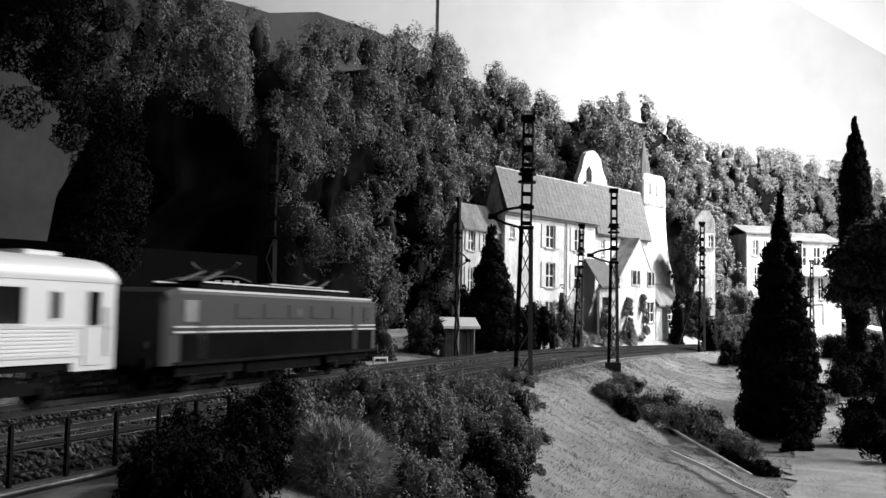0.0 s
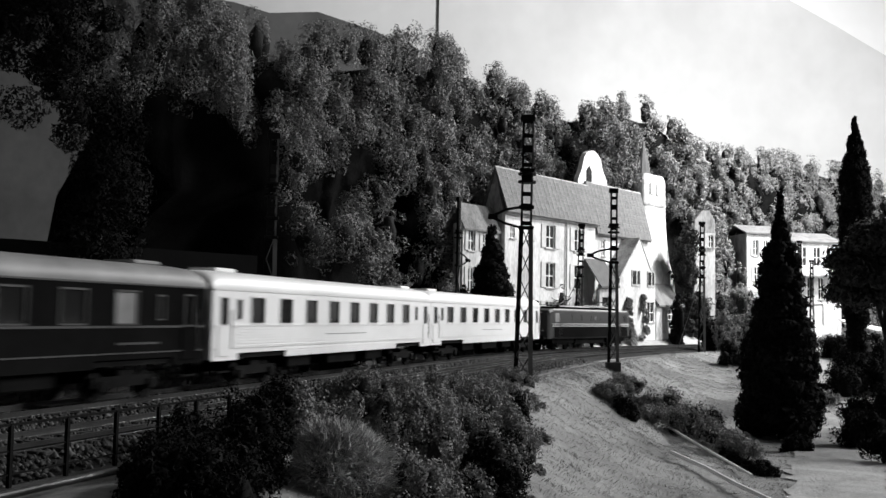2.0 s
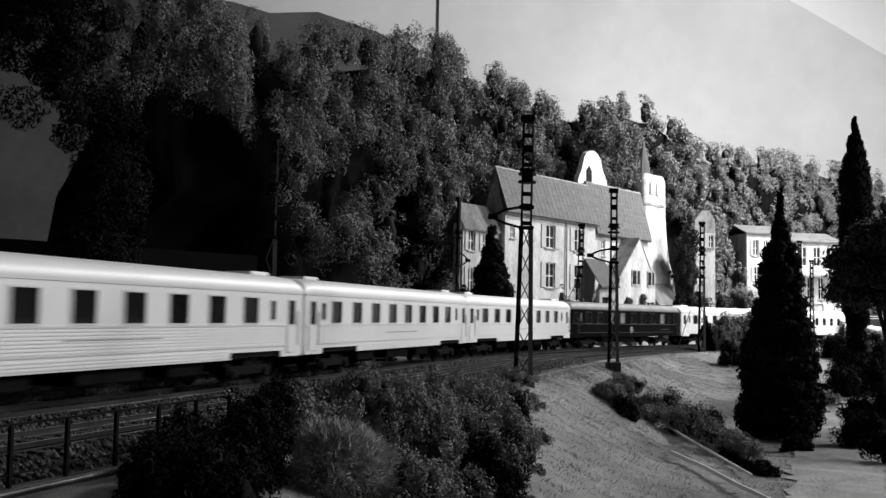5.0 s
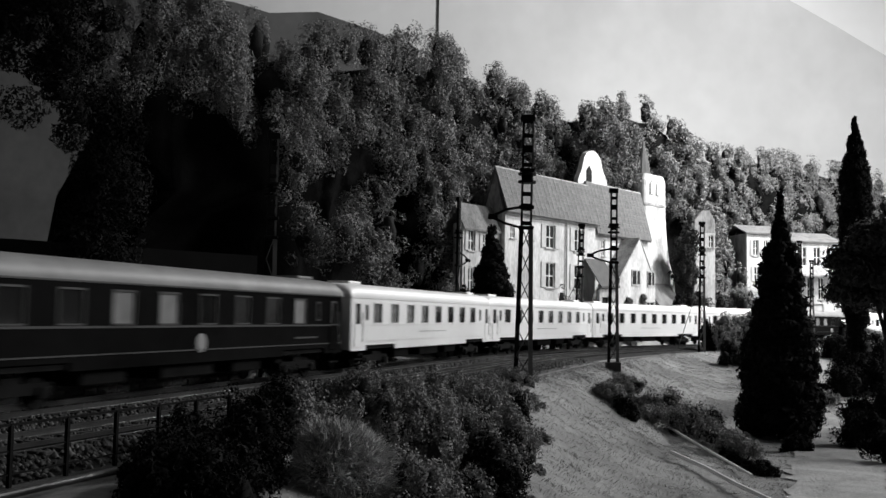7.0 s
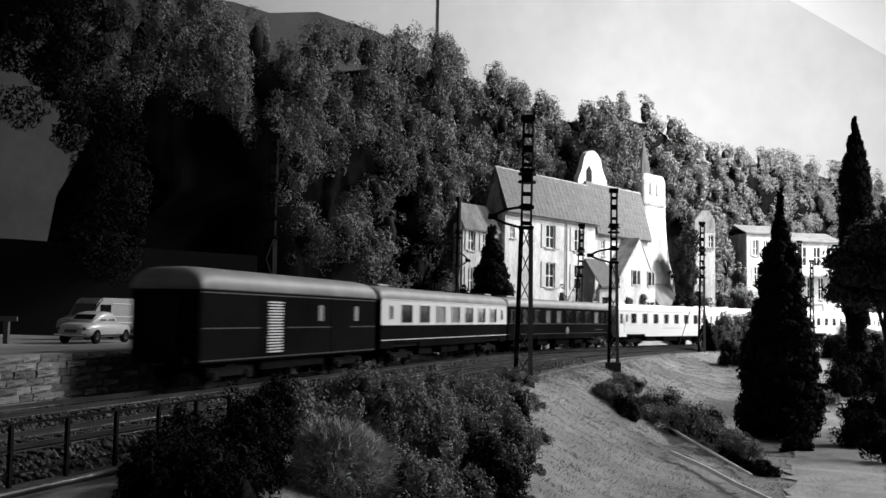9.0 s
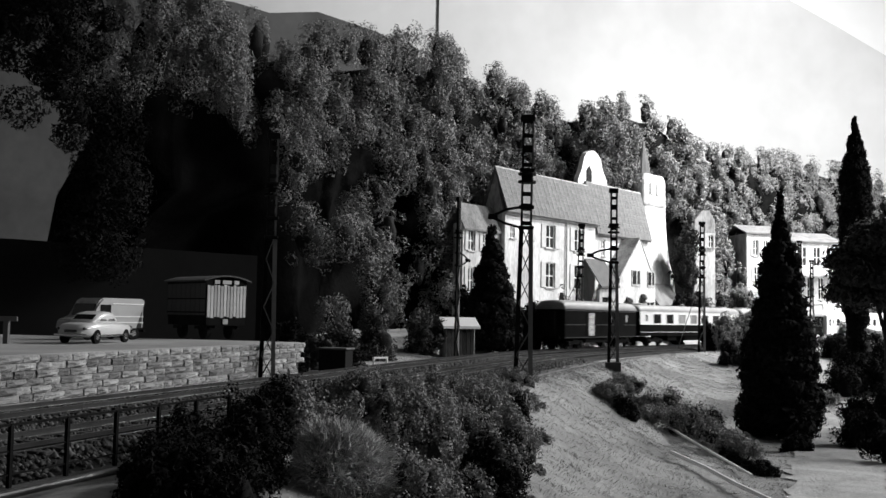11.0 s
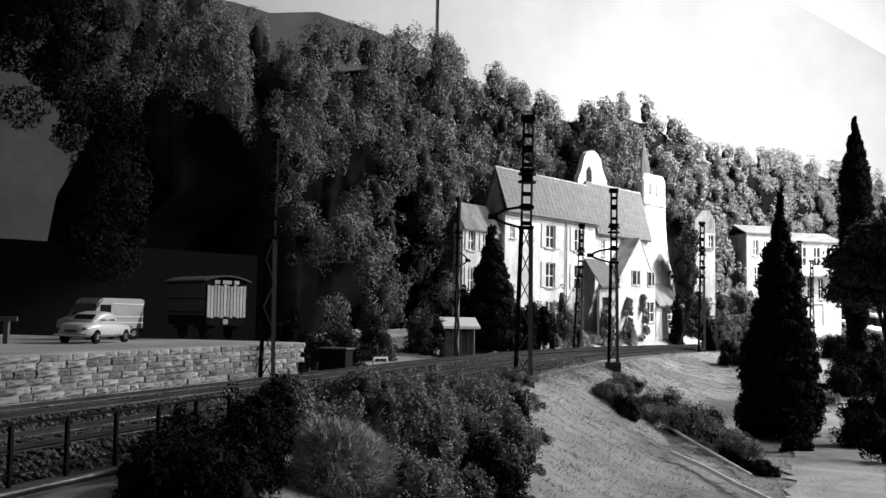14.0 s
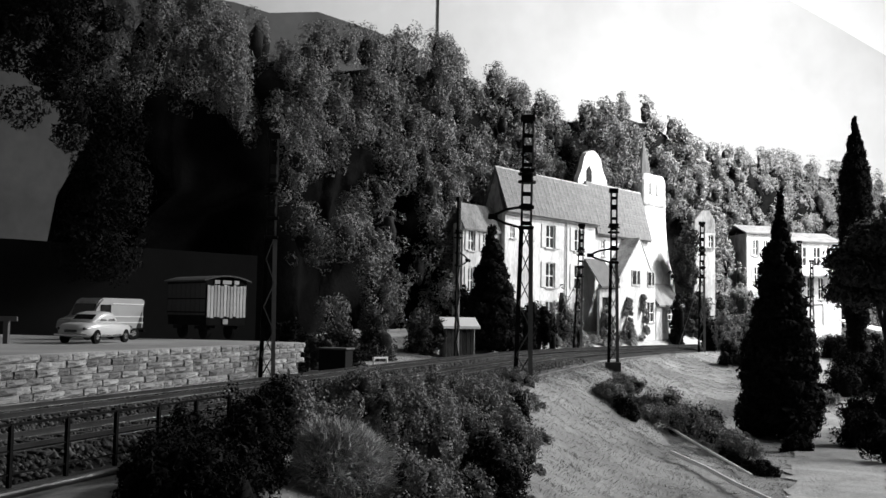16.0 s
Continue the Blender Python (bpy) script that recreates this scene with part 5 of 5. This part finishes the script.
def locomotive():
    c = thing("electric_locomotive", "dark electric locomotive with two pale stripes", "locomotive")
    L2, hw = 9.6, 1.45
    body = []
    for x, k, zt in ((-L2, 0.86, 3.2), (-L2 + 0.25, 0.95, 3.45), (-L2 + 0.9, 1, 3.62), (L2 - 0.9, 1, 3.62), (L2 - 0.25, 0.95, 3.45), (L2, 0.86, 3.2)):
        body.append([(x, -hw * k, 1.0), (x, -hw * k, zt - 0.2), (x, -hw * k * 0.9, zt), (x, hw * k * 0.9, zt), (x, hw * k, zt - 0.2), (x, hw * k, 1.0)])
    part("body", loft(B(), body), "loco", c)
    for sd in (-1, 1):
        yo = sd * (hw + 0.012)
        for z in (2.08, 2.26):
            part("stripe", box(B(), -L2 + 0.5, L2 - 0.5, yo - 0.02, yo + 0.012, z, z + 0.06), "trim", c, "pale body stripe")
        part("gutter", bar(B(), (-L2 + 0.9, sd * 1.36, 3.56), (L2 - 0.9, sd * 1.36, 3.56), 0.08), "cream", c, "pale roof edge")
        part("roof_rail", bar(B(), (-6.6, sd * 1.03, 3.88), (6.6, sd * 1.03, 3.88), 0.06), "cream", c, "pale roof rail")
        part("sill", box(B(), -L2 + 0.6, L2 - 0.6, yo - 0.03, yo + 0.02, 1.0, 1.12), "black", c)
        for x0 in (-8.5, 7.6):
            part("cab_window", bevelled(box(B(), x0, x0 + 0.9, yo - 0.02, yo + 0.01, 2.45, 3.2), 0.02), "pale_pane" if x0 < 0 else "pane", c)
            part("cab_door", bevelled(box(B(), x0 * 0.86 - 0.35, x0 * 0.86 + 0.35, yo - 0.02, yo + 0.015, 1.15, 3.2), 0.01), "loco", c)
        for i in range(5):
            part("grille", bevelled(box(B(), -5 + i * 2.2, -3.6 + i * 2.2, yo - 0.02, yo + 0.004, 2.6, 3.15), 0.004), "loco", c)
        part("lower_panel", box(B(), -L2 + 0.95, L2 - 0.95, yo - 0.02, yo + 0.004, 1.13, 2.04), "dark_coach", c, "darker lower side")
        for z in (1.5, 1.82):
            part("moulding", box(B(), -L2 + 2.5, L2 - 2.0, yo - 0.01, yo + 0.012, z, z + 0.03), "loco", c)
        for q in (0.4,):
            part("round_port", tube(B(), (q, yo - 0.01, 2.85), (q, yo + sd * 0.02, 2.85), 0.22, 0.2, 14), "grey_roof", c)
    part("roof_deck", bevelled(box(B(), -6.8, 6.8, -1.0, 1.0, 3.62, 3.82), 0.05), "black", c)
    part("roof_walk", box(B(), -1.6, 3.4, -1.12, -0.72, 3.95, 4.0), "cream", c, "pale roof walkway")
    for q in (-5.0, 5.0):
        pan = part("pantograph", bevelled(box(B(), q - 0.9, q + 0.9, -0.6, 0.6, 3.86, 3.94), 0.02), "iron", c, "lowered pantograph")
        for sd in (-1, 1):
            part("arm", bar(B(), (q - 0.8, sd * 0.5, 3.95), (q + 0.9, sd * 0.35, 4.4), 0.08), "lit_pale_iron", pan)
            part("horn", loft(B(), [[(q + 0.9 + a, sd * (0.5 + 0.5 * t), 4.4 + 0.3 * t * t + b) for a, b in ((-0.05, -0.03), (0.05, -0.03), (0.05, 0.03), (-0.05, 0.03))] for t in np.linspace(0, 1, 5)]), "lit_pale_iron", pan)
        part("bow", bar(B(), (q + 0.9, -0.5, 4.4), (q + 0.9, 0.5, 4.4), 0.1), "lit_pale_iron", pan)
    for sd in (-1, 1):
        part("end_windscreen", bevelled(box(B(), sd * 9.45 - 0.1, sd * 9.45 + 0.1, -1.0, 1.0, 2.5, 3.1), 0.02), "pane", c)
        for q in (-0.9, 0.9):
            part("headlight", tube(B(), (sd * 9.4, q, 1.7), (sd * 9.68, q, 1.7), 0.15, 0.14, 12), "chrome", c)
            part("buffer", tube(B(), (sd * 9.4, q, 1.06), (sd * 10.0, q, 1.06), 0.1, 0.22, 12), "black", c)
        bogie(c, sd * 6.2)
        part("wheel_guard", box(B(), sd * 6.2 - 2.3, sd * 6.2 + 2.3, -1.2, 1.2, 0.6, 1.0), "black", c)
    part("underframe", box(B(), -3.4, 3.4, -1.1, 1.1, 0.5, 1.0), "black", c)
    return c


# front of each vehicle behind the train's head, its length and pivots
TRAIN = []


def build_train():
    mixed = ["pane", "pane", "pale_pane", "pane", "pale_pane", "pane", "pane"]
    first = coach("silver fluted express coach with dark windows", "silver", "silver", "silver_roof", "trim", mixed)
    sleeper = coach("dark sleeping coach with a pale grey roof", "dark_coach", "dark_coach", "grey_roof", "loco", ["pane", "pale_pane", "pane", "pane", "pale_pane"], ribs=False, crest=True)
    diner = coach("dark dining coach with a cream window band", "dark_coach", "cream", "grey_roof", "cream", ["pane", "pale_pane", "pane", "pane", "pale_pane"], ribs=False, wide=True)
    loco, van = locomotive(), baggage_van()
    idle = P(0, 0, -40)
    order = [(loco, 1.0, 19.2)]
    head = 22.54
    for kind, pitch, length in (("c", 25.5, 25.1), ("c", 25.4, 25.1), ("s", 25.6, 25.1), ("c", 25.7, 25.1), ("c", 25.3, 25.1), ("c", 25.35, 25.1), ("c", 26.0, 25.1), ("s", 26.6, 25.1), ("d", 25.6, 25.1), ("v", 18.2, 16.8)):
        src = dict(c=first, s=sleeper, d=diner, v=van)[kind]
        used = any(o is src for o, a, b in order)
        ob = copy_thing(src, idle) if used else src
        order.append((ob, head + (pitch - length) / 2, length))
        head += pitch
    TRAIN.extend(order)


TIMES = [0, 0.7, 1.5, 2.5, 3.5, 4.2, 6.3, 7, 8, 9, 11.3, 12, 12.8, 16]
DRIFT = [-0.96, -0.61, -0.5, 0.0, 0.0, 0.6, -0.3, 0.1, -0.2, -0.3, -0.1, 0.2, 0, 0]


def run(t):
    return 36.34 + 27.53 * t + 0.057 * t * t + float(np.interp(t, TIMES, DRIFT))


def motions():
    for ob, lag, length in TRAIN:
        rows = []
        for i in range(65):
            t = i * 0.25
            mid = run(t) - lag - length / 2
            a, b = on_track(mid + length * 0.345), on_track(mid - length * 0.345)
            turn = math.degrees(math.atan2(a[1] - b[1], a[0] - b[0]))
            rows.append((t, P((a[0] + b[0]) / 2, (a[1] + b[1]) / 2, 0.0, turn)))
        walk(ob, rows)


# ---- the whole place ----
room()
fill_lamp_surround()
backdrop()
ground()
path()
hillside()
hill_ivy()
back_wall()
houses()
ivy_cottage()
villa()
build_train()

saloon(P(-15.6, 45.3, 1.335, 82))
delivery_van(P(-17.1, 50.4, 1.335, 238))
wooden_wagon(P(-13.2, 56.1, 1.335, 133))
quay_post(-18.3, 42.2)

mast(3.75, 46, -0.1, 12.3, 0, -1, 0.6, wide=0.7)
mast(11.3, 66, -0.05, 11.5, 0, -1, 0.0)
mast(-8.2, 47.3, -0.3, 11.7, 14, 0, 0.3)
mast(1.15, 76, -0.3, 12.2, 60, 1, 0.3, wide=0.45)
mast(13.8, 102, -0.2, 12.7, 0, 0, 1.8, stay=(-3.2, 7.5, 0.0), wide=0.75)
mast(24.9, 96, -0.3, 12.6, 0, 0, 0.3, stay=(-2.4, 7.5, 0.0))
mast(44.7, 125, -0.2, 13.2, 10, 0, 0)
mast(47.3, 128, -0.2, 11.0, 10, 0, 0)
hut(1.2, 78.4, -0.35, 18)
white_frame(-3.75, 62, -0.4, 40)
lying_board(7.6, 71.5, -0.35, 25)
fence()
ground_pipes()
relay = thing("relay_cabinet", "low dark cabinet at the end of the quay", "cabinet", "", P(-6.3, 56.5, -0.42, -15))
part("body", bevelled(box(B(), -0.4, 1.2, -0.6, 0.6, 0, 1.25), 0.03), "wall_dark", relay)
part("lid", bevelled(box(B(), -0.5, 1.3, -0.7, 0.7, 1.25, 1.35), 0.03), "lit_pale_iron", relay)

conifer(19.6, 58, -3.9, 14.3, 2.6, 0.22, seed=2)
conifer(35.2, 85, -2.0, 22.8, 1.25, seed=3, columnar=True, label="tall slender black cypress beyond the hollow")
round_tree(29.2, 66, -3.4, 6.6, 3.5, 6.8, seed=4, n=40, material="pine_and_shaded_leaf")
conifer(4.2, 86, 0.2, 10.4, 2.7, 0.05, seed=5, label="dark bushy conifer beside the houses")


def shrubs():
    low = lambda x, y: float(height(x, y)) - 0.15
    # in the foreground, on the embankment's shoulder
    rng = random.Random(8)
    for i in range(240):
        along, u = rng.uniform(-3, 36), 8.9 + 6.6 * rng.random() ** 1.3
        x, y, t = on_track(along, u)
        r = x / y
        if y < 13 or r > 0.05 + 0.04 * rng.random() or r < -0.27:
            continue
        k = rng.uniform(0.65, 1.1)
        hollow = y < 27 and u > 10.6 and r > -0.17
        if hollow and (r < -0.055 or rng.random() < 0.3):
            continue
        # left end gets near-black leaves, its shade put into the colour
        m = "dark_shaded_leaf" if r < -0.15 or rng.random() < 0.1 else "bush"
        top = np.interp(u, [9, 11, 15.5], [0.95, 0.7, -0.9]) + 0.5 * float(step(-0.24, -0.16, r) * (1 - step(-0.03, 0.02, r))) + rng.uniform(-0.4, 0.2) - np.interp(y, [26, 40], [0, 0.5])
        if hollow:
            top -= 0.8
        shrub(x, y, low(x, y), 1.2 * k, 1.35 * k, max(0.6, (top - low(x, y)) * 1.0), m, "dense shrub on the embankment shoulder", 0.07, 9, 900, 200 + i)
    shrub(-2.2, 21.6, low(-2.2, 21.6), 1.2, 1.1, 0.7 - low(-2.2, 21.6), "pale_bush", "pale feathery bush among darker shrubs", 0.11, 14, 2600, 401, feathery=True)
    shrub(0.9, 33.5, low(0.9, 33.5), 2.2, 2.0, 0.7 - low(0.9, 33.5), "bush", "rounded grey shrub on the slope", 0.075, 12, 1400, 402)
    # below the railing
    for i in range(16):
        x, y, t = on_track(rng.uniform(-6, 6), rng.uniform(9.6, 11.5))
        if y > 11:
            shrub(x, y, low(x, y), 0.8, 0.8, max(0.3, -0.45 - low(x, y)), "dark_shaded_leaf", "dark low growth under the railing", 0.07, 7, 700, 560 + i)
    # low weeds where the shrubs give way to grass
    for i in range(40):
        x, y, t = on_track(rng.uniform(12, 40), rng.uniform(9.4, 15))
        r = x / y
        if 0.03 < r < 0.095:
            k = rng.uniform(0.45, 0.9)
            shrub(x, y, low(x, y) + 0.05, k, 1.3 * k, 0.6 * k, "bush", "low weeds spreading into the dry grass", 0.06, 7, 420, 500 + i)
    # on the slope and in the ditch
    for x, y, rx, ry, rz, m, seed in ((8.9, 53, 1.1, 1.6, 1.3, "bush", 40), (9.4, 51, 0.9, 1.2, 1.3, "dark_shaded_leaf", 41), (12.0, 57, 1.7, 2.2, 1.7, "bush", 42), (13.2, 53, 1.6, 2.4, 1.8, "bush", 43), (14.3, 48.5, 1.1, 2.2, 1.3, "bush", 44), (14.2, 44.6, 0.9, 1.7, 0.9, "dark_shaded_leaf", 53), (14.6, 50.5, 0.9, 1.5, 1.0, "bush", 57), (11.2, 54.5, 0.9, 1.6, 1.1, "bush", 58), (13.5, 46.5, 0.7, 1.7, 0.8, "dark_shaded_leaf", 59), (18.5, 52.5, 1.1, 1, 1.3, "dark_shaded_leaf", 45), (15.7, 60, 1.6, 1.8, 1.7, "dark_shaded_leaf", 46),
                                      (10.8, 60, 1.3, 1.8, 1.2, "bush", 54)):
        shrub(x, y, low(x, y), rx, ry, rz, m, "low scrub in the ditch below the slope", 0.1, 9, 900, seed)
    # beside the path
    for x, y, rx, ry, rz, m, seed in ((25.5, 62, 2.2, 2, 3.2, "dark_shaded_leaf", 47), (23.5, 55, 2.0, 2, 2.6, "dark_shaded_leaf", 48), (22.3, 49, 1.9, 1.6, 2.1, "dark_shaded_leaf", 49), (27, 60, 1.8, 1.8, 4.0, "dark_shaded_leaf", 50), (24.5, 68, 1.3, 1.6, 1.7, "bush", 51), (31, 78, 2.3, 2, 3.0, "dark_shaded_leaf", 52), (27.5, 74, 1.6, 1.8, 1.4, "bush", 56)):
        shrub(x, y, low(x, y), rx, ry, rz, m, "dark rounded bush beside the path", 0.13, 10, 700, seed)
    # a low strip before the houses
    for i in range(18):
        x, y, t = on_track(82 + i * 1.35, rng.uniform(-5.6, -4.2))
        shrub(x, y, low(x, y), 0.9, 0.9, rng.uniform(0.5, 1.1), "bush", "low weeds at the foot of the houses", 0.12, 7, 420, 300 + i)
    # at the foot of the hill and before the houses
    for x, y, rx, ry, rz, m, seed in ((25.2, 88, 1.4, 1.4, 2.4, "dark_shaded_leaf", 96), (27.2, 89, 1.5, 1.4, 3.0, "dark_shaded_leaf", 97), (29.2, 92, 1.5, 1.4, 2.6, "bush", 98), (-8.2, 55, 1.0, 1.0, 1.7, "dark_shaded_leaf", 90), (-7.2, 58, 1.3, 1.2, 2.3, "twig", 91), (-9.3, 62, 1.6, 1.4, 3.4, "dark_shaded_leaf", 92), (9.6, 95, 1.5, 1.5, 6.0, "dark_shaded_leaf", 93), (7.7, 91, 1.6, 1.6, 6.4, "dark_shaded_leaf", 94), (14.2, 104, 1.1, 1.1, 6.0, "bush", 95), (-4.8, 71, 2.6, 2, 4.2, "twig", 61), (-7.6, 66, 2.2, 2, 3.4, "twig", 62), (-1.6, 78, 2.0, 1.8, 3.8, "twig", 63), (-6.2, 63, 1.7, 1.4, 2.4, "dark_shaded_leaf", 64), (6.6, 93.5, 1.7, 1.7, 5.4, "bush", 65), (8.8, 97, 1.5, 1.5, 4.6, "dark_shaded_leaf", 66), (12.3, 103, 1.6, 1.6, 6.6, "bush", 67),
                                      (18.3, 110.6, 1.2, 1.2, 4.2, "bush", 68), (21.5, 114, 0.9, 0.9, 3.6, "bush", 69), (2.0, 90, 1.4, 1.4, 4.6, "dark_shaded_leaf", 70), (28.4, 121.7, 1.2, 1.2, 8.0, "dark_shaded_leaf", 71), (28.8, 101, 1.6, 1.6, 5.2, "bush", 72), (30.6, 102.5, 1.7, 1.7, 5.8, "bush", 73), (27.3, 103, 1.2, 1.3, 3.8, "dark_shaded_leaf", 74), (33, 107, 1.5, 1.5, 4.2, "dark_shaded_leaf", 75), (42, 140, 2.4, 2.4, 8.5, "bush", 76), (39.0, 135.6, 2, 2, 6, "dark_shaded_leaf", 77), (33.2, 81, 2.2, 2.0, 3.6, "dark_shaded_leaf", 78), (37, 86, 2.4, 2.0, 3.8, "dark_shaded_leaf", 84), (38.2, 96, 2.2, 2, 3.0, "dark_shaded_leaf", 85), (42.5, 101, 2.6, 2.2, 3.4, "dark_shaded_leaf", 86), (46, 108, 2.6, 2.2, 3.0, "bush", 87), (44, 112, 2.0, 2.0, 2.0, "dark_shaded_leaf", 88), (35.5, 77, 2.2, 2, 3.6, "dark_shaded_leaf", 89), (36.5, 88, 2.2, 2.0, 3.0, "bush", 79), (39, 93, 2.2, 2.0, 3.2, "dark_shaded_leaf", 80), (34.5, 79, 2.0, 1.8, 3.2, "dark_shaded_leaf", 81), (49, 140, 2.2, 1.8, 2.2, "bush", 82), (55, 142, 2.2, 1.8, 2.0, "bush", 83)):
        shrub(x, y, low(x, y), rx, ry, rz, m, "grey shrub at the foot of the hill", 0.15, 10, 800, seed)


shrubs()
grass()
quay()
tracks()
ballast()

motions()
